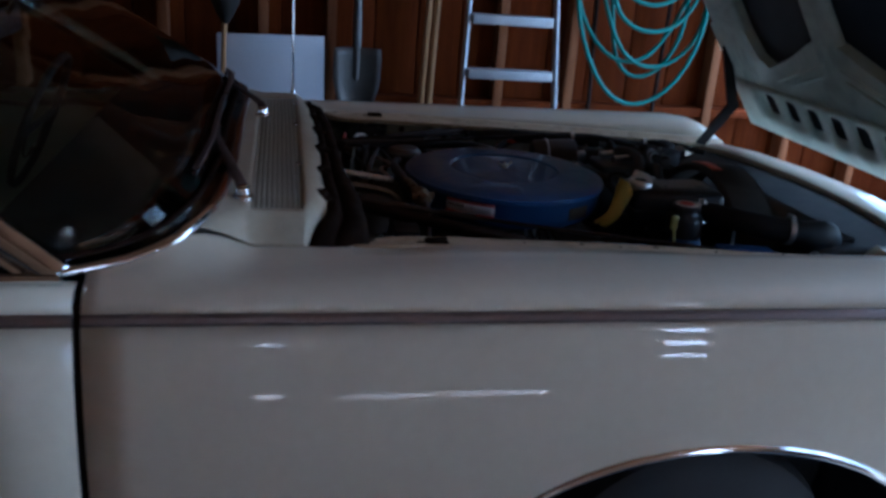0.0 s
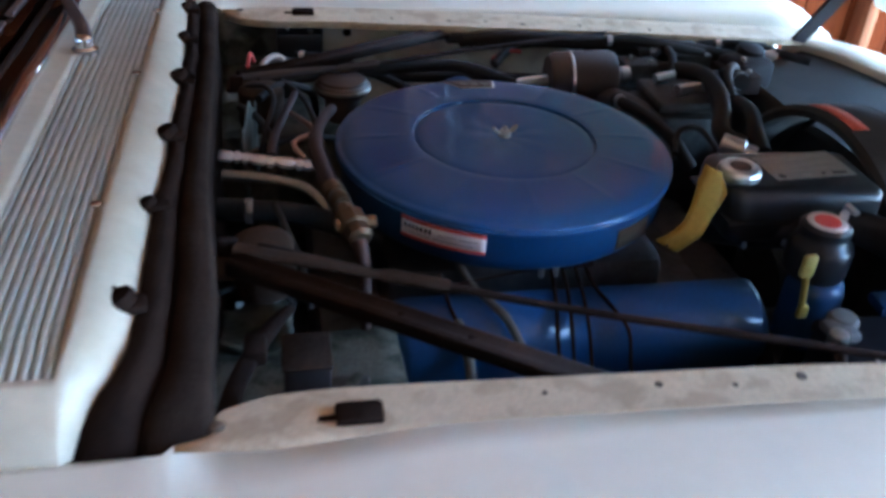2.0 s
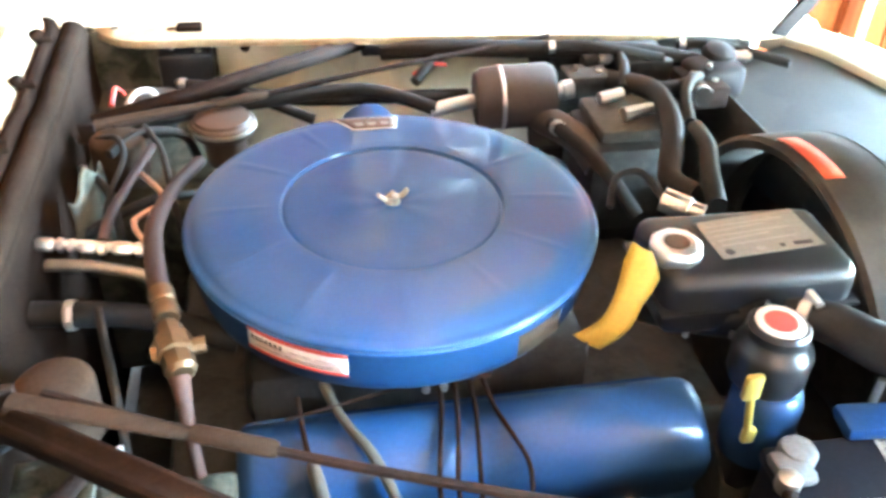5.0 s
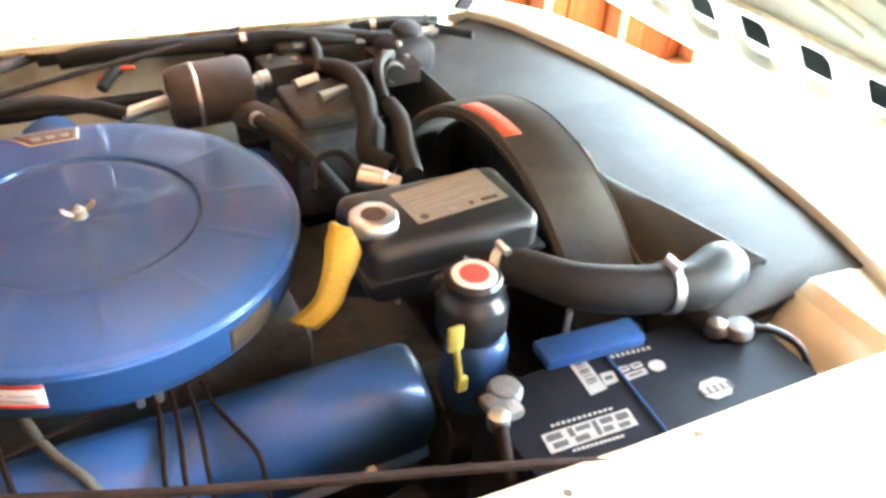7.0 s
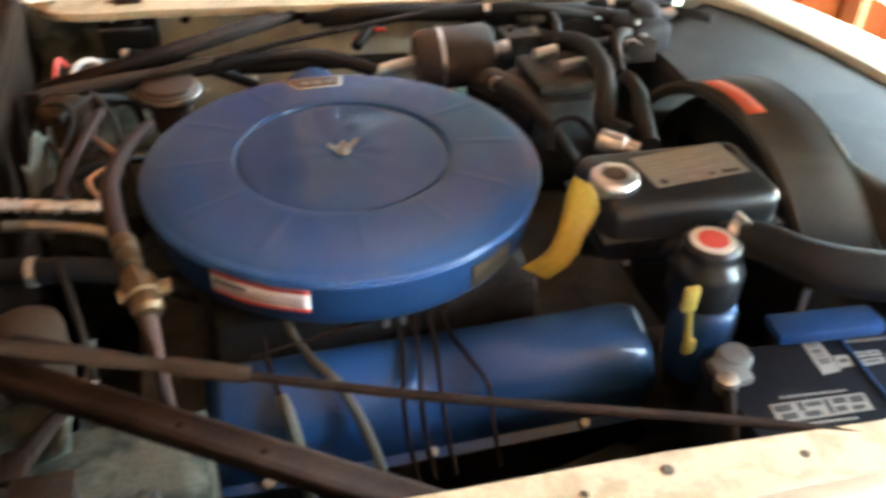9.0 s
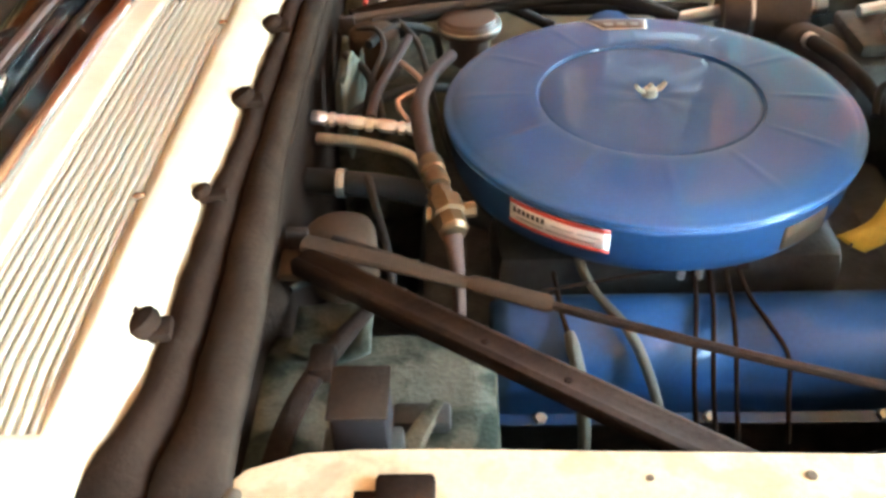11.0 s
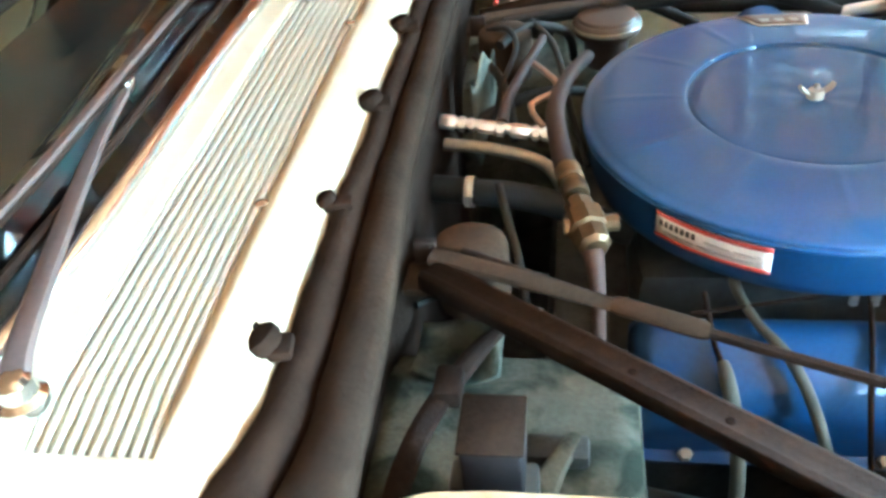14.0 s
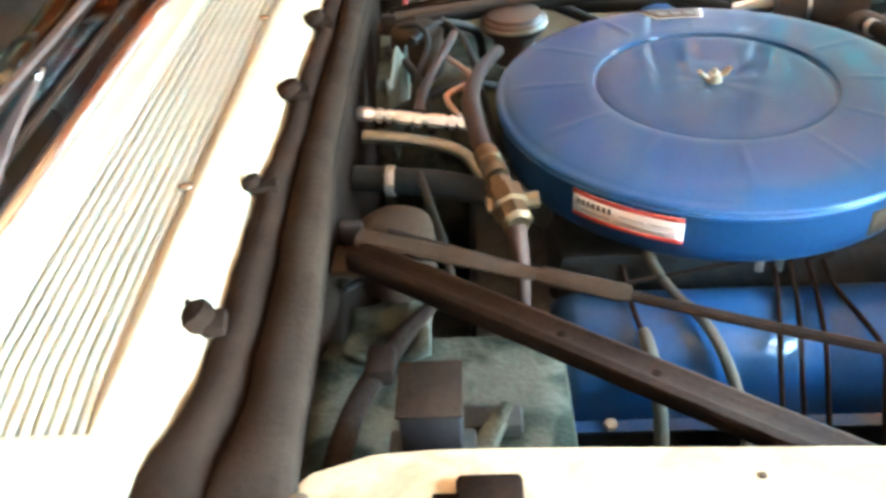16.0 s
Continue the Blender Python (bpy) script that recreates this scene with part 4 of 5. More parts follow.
for k in range(289):
    a = 2 * math.pi * k / 288
    fold = abs(((k / 288 * 12 + 0.1) % 1) * 2 - 1)  # twelve pressed sectors
    star = 0.5 + 0.5 * math.cos(8 * a)
    rows.append([(r * math.cos(a), r * math.sin(a), 0.956 + z + (0.0017 * max(0.0, fold - 0.90) / 0.10 * lin(r, (0.15, 0.0), (0.165, 1.0), (0.222, 1.0), (0.235, 0.0)) - 0.0003 * (1 - fold) * lin(r, (0.15, 0.0), (0.19, 1.0), (0.235, 0.0))) + 0.0007 * star * lin(r, (0.015, 0.0), (0.03, 1.0), (0.06, 0.8), (0.10, 0.0))) for r, z in LID])
lid = part("lid", sheet(rows), BLUE_DUSTY, cleaner, "dusty blue lid with a grooved ring and pressed ribs", sharp=50)
nut = part("wing_nut", lathe([(0.010, 0), (0.010, 0.003), (0.008, 0.012), (0.004, 0.014), (0.003, 0.018), (0, 0.019)], (0, 0, 0.966), n=12), NUTZINC, cleaner, "dull zinc wing nut")
for s in (-1, 1):
    part("wing", tube([(s * 0.006, s * 0.002, 0.973), (s * 0.014, s * 0.003, 0.978), (s * 0.019, s * 0.004, 0.984)], [0.004, 0.005, 0.0035], 8, flat=0.6), NUTZINC, nut)


def wrap_label(a0, a1, z0, z1, r, name, mat, parent, label=""):
    rows = [[(r * math.cos(radians(a)), r * math.sin(radians(a)), z) for z in (z0, z1)] for a in np.linspace(a0, a1, 14)]
    return part(name, sheet(rows), mat, parent, label, thick=0.0006, offset=1)


sticker = wrap_label(-136.5, -108.3, 0.908, 0.9395, 0.2513, "sticker", STICKER, cleaner, "white sticker with red borders")
wrap_label(-136.5, -108.3, 0.9340, 0.9395, 0.2519, "red_border", RED, sticker)
wrap_label(-136.5, -108.3, 0.908, 0.9122, 0.2519, "red_border", RED, sticker)
for k in range(7):
    wrap_label(-135.3 + 1.45 * k, -134.4 + 1.45 * k, 0.9230, 0.9300, 0.2519, "print_block", DARKPRINT, sticker)
for a0, a1, z0 in ((-123.5, -117.5, 0.9245), (-116.5, -110.6, 0.9245), (-134, -126, 0.9165), (-125, -112, 0.9170)):
    wrap_label(a0, a1, z0, z0 + 0.0016, 0.2519, "print_bar", FAINTPRINT, sticker)
wrap_label(-64, -47.5, 0.899, 0.929, 0.2513, "worn_sticker", OLDLABEL, cleaner, "brown worn paper sticker")


def lid_z(r):
    return 0.956 + lin(r, (0.145, 0.0140), (0.17, 0.0130), (0.215, 0.0105), (0.232, 0.0085), (0.241, 0.0062), (0.249, 0.002)) + 0.0008


def lid_pt(x, y, up=0.0):
    return (x, y, lid_z(math.hypot(x, y)) + up)


def lid_patch(a, b, c, d, up, name, mat, parent, label=""):
    """A four-cornered patch that follows the lid."""
    rows = []
    for v in np.linspace(0, 1, 7):
        p, q = Vector(a).lerp(Vector(d), float(v)), Vector(b).lerp(Vector(c), float(v))
        rows.append([lid_pt(*p.lerp(q, float(u)), up) for u in np.linspace(0, 1, 9)])
    return part(name, sheet(rows), mat, parent, label, thick=0.0005, offset=0)


badge = lid_patch((-0.060, 0.2385), (0.036, 0.232), (0.030, 0.192), (-0.032, 0.192), 0.0003, "badge", WHITE, cleaner, "trapezoid badge with a white border")
lid_patch((-0.0545, 0.2350), (0.0325, 0.2290), (0.0275, 0.1950), (-0.0305, 0.1950), 0.0009, "badge_field", BROWNPRINT, badge)
for k in range(3):
    part("print_bar", poly([lid_pt(-0.030 + 0.019 * k, 0.213, 0.0018), lid_pt(-0.026 + 0.019 * k, 0.202, 0.0018), lid_pt(-0.016 + 0.018 * k, 0.202, 0.0018), lid_pt(-0.016 + 0.018 * k, 0.213, 0.0018)], (0, 0, 0.0004)), AGEDLABEL, badge)
part("snorkel", tube([(0.03, 0.18, 0.905), (0.02, 0.27, 0.905), (0.0, 0.36, 0.90)], [0.045, 0.042, 0.04], 12, flat=0.6), BLUE, cleaner, "blue intake snorkel")

# ---- expansion tank, filler, cap ----
tank = thing("expansion_tank", (0.40, -0.13, 0.86), "glossy black coolant expansion tank with a paper label", "coolant tank")
part("tank_shell", box((0.289, -0.212, 0.880), (0.525, -0.072, 0.972), 0.022, Matrix.Rotation(radians(-2), 3, "Z"), seg=4), BLACK, tank)
part("seam", box((0.285, -0.216, 0.918), (0.529, -0.068, 0.924), 0.002, Matrix.Rotation(radians(-2), 3, "Z")), BLACK, tank)
cap = part("radiator_cap", lathe([(0.026, -0.018), (0.030, -0.012), (0.031, -0.004), (0.030, 0.002), (0.026, 0.006), (0.019, 0.007), (0.017, 0.005), (0.014, 0.005), (0.0, 0.006)], (0.311, -0.156, 0.982), n=48, wobble=0.02, teeth=8), ALU, tank, "silver ribbed pressure cap")
part("cap_disc", lathe([(0.0155, 0), (0.0145, 0.001), (0, 0.0012)], (0.311, -0.156, 0.9875), n=24), OILCAP, cap)
PZ = 0.9735
plate = part("tank_label", poly([(0.356, -0.106, PZ), (0.361, -0.179, PZ), (0.495, -0.168, PZ), (0.490, -0.091, PZ)], (0, 0, 0.0007)), AGEDLABEL, tank, "white paper label with dark print")
for k in range(5):
    y0 = -0.116 - 0.0095 * k
    part("print_bar", poly([(0.366 + 0.001 * k, y0, PZ + 0.001), (0.366 + 0.001 * k, y0 - 0.002, PZ + 0.001), (0.470 - 0.03 * (k % 2), y0 + 0.008, PZ + 0.001), (0.470 - 0.03 * (k % 2), y0 + 0.010, PZ + 0.001)], (0, 0, 0.0003)), FAINTPRINT, plate)
for x0, x1, mm in ((0.410, 0.420, FAINTPRINT), (0.440, 0.446, DARKPRINT), (0.458, 0.482, DARKPRINT)):
    yb = -0.172 + 0.085 * (x0 - 0.38)
    part("print_bar", poly([(x0, yb + 0.007, PZ + 0.001), (x0, yb, PZ + 0.001), (x1, yb + 0.001, PZ + 0.001), (x1, yb + 0.008, PZ + 0.001)], (0, 0, 0.0003)), mm, plate)
part("print_spot", poly([(0.374 + 0.006 * math.cos(a), -0.168 + 0.006 * math.sin(a), PZ + 0.001) for a in np.linspace(0, 2 * math.pi, 13)[:-1]], (0, 0, 0.0003)), PRINTGREY, plate)
part("metal_fitting", lathe([(0.016, 0), (0.016, 0.035), (0.013, 0.037), (0.013, 0.055), (0, 0.056)], (0.345, -0.035, 0.965), (0.75, -0.6, -0.12), n=16), ALU, tank, "silver hose fitting")

tag = thing("yellow_tag", (0.235, -0.17, 0.88), "yellow plastic tag hanging beside the air cleaner", "tag")
ctr = [Vector(p) for p in ((0.268, -0.158, 0.986), (0.266, -0.170, 0.962), (0.249, -0.186, 0.930), (0.231, -0.198, 0.905), (0.203, -0.194, 0.880))]
wid = [0.012, 0.023, 0.017, 0.0165, 0.018]
path = smooth_path(ctr, 5)
rows = []
for k, p in enumerate(path):
    w = float(np.interp(k / (len(path) - 1), np.linspace(0, 1, 5), wid))
    rows.append([p + Vector((0.81, -0.50, -0.28)) * w * q + Vector((0, -0.004 * (1 - q * q), 0)) for q in (-1, -0.5, 0, 0.5, 1)])
part("ribbon", sheet(rows), YELLOW, tag, thick=0.002)
part("print_slot", tube([(0.200, -0.2035, 0.8885), (0.196, -0.2045, 0.8825)], 0.0018, 6, 1), DARKPRINT, tag, "small dark slot")
part("eyelet", lathe([(0.006, 0), (0.005, 0.002), (0, 0.002)], (0.2735, -0.165, 0.963), (-0.3, -0.75, 0.6), n=14), RUST, tag)

# ---- power steering reservoir with red cap ----
res = thing("fluid_reservoir", (0.385, -0.285, 0.80), "black fluid reservoir with a red-centred cap", "reservoir")
part("canister", lathe([(0.030, 0), (0.040, 0.003), (0.043, 0.010), (0.043, 0.045), (0.040, 0.053), (0.034, 0.058), (0.032, 0.066)], (0.380, -0.285, 0.885), n=40), BLACK, res)
part("pump_body", lathe([(0.030, 0), (0.038, 0.008), (0.040, 0.03), (0.040, 0.09), (0.036, 0.105), (0.030, 0.110)], (0.384, -0.296, 0.776), n=32), BLUE, res, "blue-painted pump body")
rc = part("cap", lathe([(0.034, 0), (0.034, 0.010), (0.030, 0.015), (0.0, 0.015)], (0.380, -0.283, 0.950), n=36), BLACK, res)
part("cap_ring", lathe([(0.027, 0.0), (0.026, 0.0015), (0.0, 0.0015)], (0.380, -0.283, 0.965), n=30), WHITE, rc, "white printed ring")
part("cap_centre", lathe([(0.018, 0.0), (0.017, 0.0010), (0.0, 0.0010)], (0.380, -0.283, 0.9666), n=26), RED, rc, "red cap centre")
part("reservoir_body", box((0.345, -0.325, 0.70), (0.425, -0.25, 0.79), 0.02), BLACK, res)

dip = thing("dipstick", (0.328, -0.345, 0.85), "small yellow dipstick handle", "dipstick")
part("handle", box((0.313, -0.350, 0.922), (0.333, -0.341, 0.956), 0.006), OLIVE, dip)
part("stem", tube([(0.324, -0.345, 0.930), (0.331, -0.345, 0.89), (0.336, -0.345, 0.862)], 0.0045, 8), OLIVE, dip)
part("tab", box((0.329, -0.350, 0.855), (0.344, -0.341, 0.876), 0.003), OLIVE, dip)

# ---- upper radiator hose ----
hose = thing("radiator_hose", (0.55, -0.33, 0.90), "thick black upper radiator hose with metal clamps", "hose")
part("hose_body", tube([(0.425, -0.235, 0.925), (0.455, -0.262, 0.938), (0.50, -0.315, 0.935), (0.56, -0.345, 0.930), (0.62, -0.36, 0.925), (0.65, -0.363, 0.922)], [0.022, 0.024, 0.028, 0.030, 0.030, 0.030], 16), HOSEBLACK, hose)
part("radiator_neck", tube([(0.628, -0.361, 0.924), (0.650, -0.362, 0.920), (0.680, -0.356, 0.916), (0.712, -0.344, 0.912), (0.735, -0.330, 0.895), (0.742, -0.325, 0.86)], [0.029, 0.032, 0.035, 0.036, 0.036, 0.036], 24), HOSEBLACK, hose, "black radiator neck")
for p, d, r in (((0.612, -0.358, 0.926), (1, -0.2, -0.08), 0.0315), ((0.44, -0.248, 0.932), (0.6, -0.75, 0.2), 0.0255)):
    cl = part("hose_clamp", lathe([(r, -0.006), (r + 0.0015, -0.006), (r + 0.0015, 0.006), (r, 0.006)], p, d, n=32), ALU, hose, "bright metal hose clamp")
    part("clamp_screw", tube([Vector(p) + Vector((0, -0.012, r + 0.004)), Vector(p) + Vector((0, 0.012, r + 0.004))], 0.005, 8, 1), ALU, cl)

# ---- battery ----
battery = thing("battery", (0.525, -0.45, 0.64), "black car battery with white labels and blue vent bar", "battery")
part("case", box((0.345, -0.545, 0.64), (0.735, -0.365, 0.858), 0.008), BLACK_PLASTIC, battery)
part("cover", box((0.342, -0.548, 0.846), (0.738, -0.362, 0.866), 0.006), BLACK_PLASTIC, battery)
part("vent_bar", box((0.436, -0.380, 0.867), (0.572, -0.338, 0.885), 0.006, Matrix.Rotation(radians(-5), 3, "Z")), BLUE_LIGHT, battery, "blue vent cap bar")
part("blue_strap", poly([(0.5165, -0.370, 0.8668), (0.5190, -0.370, 0.8668), (0.5015, -0.545, 0.8668), (0.4990, -0.545, 0.8668)], (0, 0, 0.0025)), BLUE_LIGHT, battery, "thin blue line")
Z = 0.8667
def quad(name, pts, mat, parent, label="", up=0.0):
    return part(name, poly([(x, y, Z + up) for x, y in pts], (0, 0, 0.0005)), mat, parent, label)


def cell(corners, u0, u1, v0, v1):
    """A rectangle inside a four-cornered label, in shares of its sides."""
    a, b, c, d = [Vector(p) for p in corners]
    return [tuple(a.lerp(b, u).lerp(d.lerp(c, u), v)) for u, v in ((u0, v0), (u1, v0), (u1, v1), (u0, v1))]


WARN = ((0.376, -0.450), (0.487, -0.458), (0.483, -0.482), (0.372, -0.476))
lab = quad("warning_label", WARN, AGEDLABEL, battery, "white warning label with grey blocks")
for u0, u1, v0, v1 in ((0.03, 0.20, 0.12, 0.45), (0.06, 0.22, 0.58, 0.88), (0.27, 0.33, 0.1, 0.55), (0.36, 0.52, 0.15, 0.38), (0.30, 0.46, 0.62, 0.9), (0.55, 0.60, 0.1, 0.9), (0.64, 0.78, 0.12, 0.42), (0.63, 0.74, 0.58, 0.86), (0.82, 0.96, 0.14, 0.5), (0.80, 0.93, 0.66, 0.9)):
    quad("print_block", cell(WARN, u0, u1, v0, v1), PRINTGREY, lab, up=0.0007)
for k in range(12):
    quad("print_tick", cell(((0.394, -0.442), (0.474, -0.449), (0.473, -0.452), (0.393, -0.445)), k / 12, k / 12 + 0.05, 0, 1), FAINTPRINT, battery)
    quad("print_tick", cell(((0.396, -0.481), (0.460, -0.487), (0.459, -0.490), (0.395, -0.484)), k / 12, k / 12 + 0.055, 0, 1), FAINTPRINT, battery)
CODE = ((0.467, -0.371), (0.489, -0.373), (0.485, -0.423), (0.461, -0.424))
code = quad("code_label", CODE, AGEDLABEL, battery, "white label with a dark bar code")
for k, w in enumerate((0.05, 0.03, 0.07, 0.04, 0.03, 0.06, 0.04)):
    quad("print_bar", cell(CODE, 0.22, 0.80, 0.08 + 0.10 * k, 0.08 + 0.10 * k + w), DARKPRINT if k % 3 else PRINTGREY, code, up=0.0007)
for pts in (((0.490, -0.400), (0.508, -0.402), (0.504, -0.419), (0.486, -0.419)), ((0.516, -0.400), (0.530, -0.4015), (0.529, -0.410), (0.515, -0.410)), ((0.533, -0.4015), (0.548, -0.403), (0.547, -0.411), (0.532, -0.411)), ((0.514, -0.413), (0.546, -0.414), (0.545, -0.423), (0.513, -0.423))):
    sq = quad("small_label", pts, AGEDLABEL, battery, "small white square label")
    quad("print_bar", cell(pts, 0.2, 0.8, 0.35, 0.65), PRINTGREY, sq, up=0.0007)
quad("small_emblem", [(0.5625 + 0.011 * math.cos(radians(a)), -0.417 + 0.010 * math.sin(radians(a))) for a in (-20, 20, 60, 120, 160, 200, 240, 300)], AGEDLABEL, battery, "small white six-sided emblem")
for k in range(8):
    quad("white_tick", cell(((0.521, -0.380), (0.579, -0.386), (0.578, -0.391), (0.520, -0.385)), k / 8, k / 8 + 0.07, 0, 1), AGEDLABEL, battery)
emblem = quad("logo_plate", [(0.602 + 0.022 * math.cos(radians(a)), -0.4755 + 0.017 * math.sin(radians(a))) for a in (-20, 20, 60, 120, 160, 200, 240, 300)], AGEDLABEL, battery, "white six-sided emblem with a dark band")
band = quad("dark_band", ((0.579, -0.470), (0.624, -0.473), (0.624, -0.483), (0.579, -0.480)), DARKPRINT, emblem, up=0.0007)
for k in range(4):
    quad("white_stroke", cell(((0.583, -0.4715), (0.621, -0.4740), (0.621, -0.4820), (0.583, -0.4795)), k / 4, k / 4 + 0.14, 0, 1), AGEDLABEL, band, up=0.0014)
for px, py, qx, qy in ((0.368, -0.386, 0.340, -0.420), (0.690, -0.415, 0.665, -0.402)):
    post = part("terminal", lathe([(0.012, -0.004), (0.010, 0.020), (0, 0.0205)], (px, py, 0.866), n=16), LEAD, battery, "pale corroded battery post")
    part("clamp", lathe([(0.017, 0.003), (0.020, 0.006), (0.0205, 0.015), (0.017, 0.020), (0.011, 0.021)], (px, py, 0.866), n=18), LEAD, post, "pale corroded cable clamp")
    part("clamp_jaw", box((min(px, qx) - 0.006, min(py, qy) - 0.004, 0.868), (max(px, qx) + 0.006, max(py, qy) + 0.004, 0.884), 0.007), LEAD, post)
    part("clamp_bolt", lathe([(0.012, -0.004), (0.013, 0.004), (0.012, 0.014), (0.006, 0.017), (0.0, 0.018)], (qx, qy, 0.872), n=10), ZINC, post)
part("cable", tube([(0.340, -0.425, 0.874), (0.330, -0.450, 0.868), (0.325, -0.48, 0.83), (0.33, -0.50, 0.76), (0.34, -0.51, 0.68)], 0.008, 10), RUST, battery, "red-brown battery cable")
part("cable", tube([(0.700, -0.425, 0.880), (0.72, -0.44, 0.885), (0.745, -0.47, 0.87), (0.745, -0.51, 0.83), (0.74, -0.55, 0.78)], 0.005, 10), BLACK, battery)
part("hold_down_rod", tube([(0.485, -0.335, 0.80), (0.485, -0.335, 0.915)], 0.0045, 8, 1), ZINC, battery, "threaded hold-down rod")
part("battery_tray", box((0.33, -0.56, 0.60), (0.75, -0.35, 0.64), 0.006), GRIME, battery)

# ---- fan shroud, radiator ----
rad = thing("radiator", (0.70, -0.01, 0.5), "radiator with a dusty dark grey fan shroud", "radiator")
CY, CZ = -0.02, 0.685
arcs = [[(x, CY + r * math.cos(radians(a)), CZ + r * math.sin(radians(a))) for a in np.linspace(-20, 200, 56)] for x, r in ((0.600, 0.285), (0.548, 0.290), (0.545, 0.300), (0.549, 0.306), (0.60, 0.307), (0.650, 0.305), (0.656, 0.301), (0.658, 0.290))]
part("fan_shroud", sheet(arcs), GREY_PLASTIC, rad, "dusty dark grey arched fan shroud", thick=0.005)
rows = []
for a in np.linspace(-20, 200, 56):
    ca, sa = math.cos(radians(a)), math.sin(radians(a))
    k = min((0.52 if ca > 0 else 0.33) / max(abs(ca), 0.01), (0.205 if sa > 0 else 0.2) / max(abs(sa), 0.01))
    rows.append([(0.652, CY + q * ca, CZ + q * sa) for q in (0.300, max(0.306, 0.3 + (k - 0.3) * 0.5), max(0.308, k))])
part("shroud_plate", sheet(rows), GREY_PLASTIC, rad, "dark grey shroud plate", thick=0.004)
stk = [[(x, CY + (0.3095) * math.cos(radians(a)), CZ + 0.3095 * math.sin(radians(a))) for x in (0.553, 0.582)] for a in np.linspace(74, 97, 12)]
part("orange_sticker", sheet(stk), ORANGE, rad, "faded orange warning sticker", thick=0.001)
part("core", box((0.735, -0.40, 0.50), (0.80, 0.38, 0.86), 0.006), GRIME, rad)
def panel_near(x):
    return -0.405


rows = []
for v in (0.0, 0.01, 0.05, 0.15, 0.3, 0.45, 0.6, 0.75, 0.9, 1.0):
    row = []
    for u in np.linspace(0, 1, 24):
        y = panel_near(0.62 + 0.3 * v) * (1 - u) + 0.56 * u
        x = 0.656 + v * (rim_x(y) - 0.662)
        z = lin(v, (0.0, 0.80), (0.01, 0.872), (0.05, 0.884), (0.3, 0.886), (0.6, 0.888), (1.0, 0.897)) - 0.10 * max(0.0, y - 0.15) * (1 - v)
        row.append((x, y, z))
    rows.append(row)
part("top_panel", sheet(rows), GREY_PLASTIC, rad, "dusty grey radiator support panel", thick=0.004)
rows = []
for u in np.linspace(0, 1, 14):
    a = radians(114 + 38 * u)
    rim = Vector((0.652, CY + 0.304 * math.cos(a), CZ + 0.304 * math.sin(a)))
    ridge = Vector((0.662, -0.140, 0.955)).lerp(Vector((0.80, -0.345, 0.902)), float(u) ** 0.9)
    mid = rim.lerp(ridge, 0.55) + Vector((0, 0, 0.004 * u))
    rows.append([rim, mid, ridge, ridge + Vector((0.006, 0.004, -0.004)), ridge + Vector((0.008, 0.008, -0.03)), ridge + Vector((0.008, 0.008, -0.09))])
part("shroud_shoulder", sheet(rows), GREY_PLASTIC, rad, "dusty grey sloping shoulder of the shroud", thick=0.003)
part("corner_panel", sheet([[(0.80, y, 0.40), (0.80, y, 0.89), (0.82, y, 0.905), (rim_x(y) - 0.006, y, 0.893)] for y in np.linspace(-0.61, -0.402, 8)]), PAINT, rad, "cream-white radiator support corner", thick=0.004)
part("corner_slope", sheet([[(0.742, y, 0.74), (0.748, y, 0.80), (0.775, y, 0.86), (0.80, y, 0.89)] for y in np.linspace(-0.60, -0.402, 6)]), PAINT, rad, "cream-white support corner slope", thick=0.004)
# Hidden dark plate added to stop sunlight entering the bay from the front.
part("light_stop_bulkhead", box((0.795, -0.62, 0.40), (0.81, 0.62, 0.86), 0), GRIME, rad)
part("grille_backing", box((0.99, -0.62, 0.30), (1.0, 0.62, 0.86), 0), GRIME, rad)
part("fan_hub", lathe([(0.08, 0), (0.08, 0.03), (0.04, 0.05), (0, 0.05)], (0.49, CY, 0.68), (1, 0, 0), n=24), GRIME, rad)
part("bracket", poly([(0.658, -0.075, 0.952), (0.661, -0.140, 0.938), (0.661, -0.146, 0.956), (0.660, -0.110, 0.972), (0.658, -0.072, 0.978)], (0.004, 0.001, 0)), ZINC, rad, "thin bare metal bracket edge")

# ---- fittings at the rear of the bay ----
fit_t = thing("refrigerant_fitting", (-0.36, -0.005, 0.90), "silver tee fitting with a thin copper tube", "fitting")
part("manifold", tube([(-0.425, 0.0, 0.947), (-0.36, -0.005, 0.941), (-0.29, -0.012, 0.932)], 0.0066, 12, 1), ALU, fit_t)
for u, half, r in ((0.05, 0.010, 0.0088), (0.18, 0.004, 0.0094), (0.27, 0.003, 0.0086), (0.40, 0.010, 0.0082), (0.53, 0.005, 0.0098), (0.70, 0.011, 0.0088), (0.84, 0.004, 0.0094), (0.93, 0.005, 0.0084)):
    c = Vector((-0.425, 0.0, 0.947)).lerp(Vector((-0.29, -0.012, 0.932)), u)
    part("hex_nut", lathe([(r * 0.85, -half), (r, -half * 0.8), (r, half * 0.8), (r * 0.85, half)], c, (1, -0.09, -0.11), n=6), ALU, fit_t)
part("stem", tube([(-0.352, -0.004, 0.945), (-0.348, 0.04, 0.952), (-0.335, 0.10, 0.955), (-0.31, 0.2, 0.96)], [0.008, 0.007, 0.006, 0.006], 10), HOSEBROWN, fit_t)
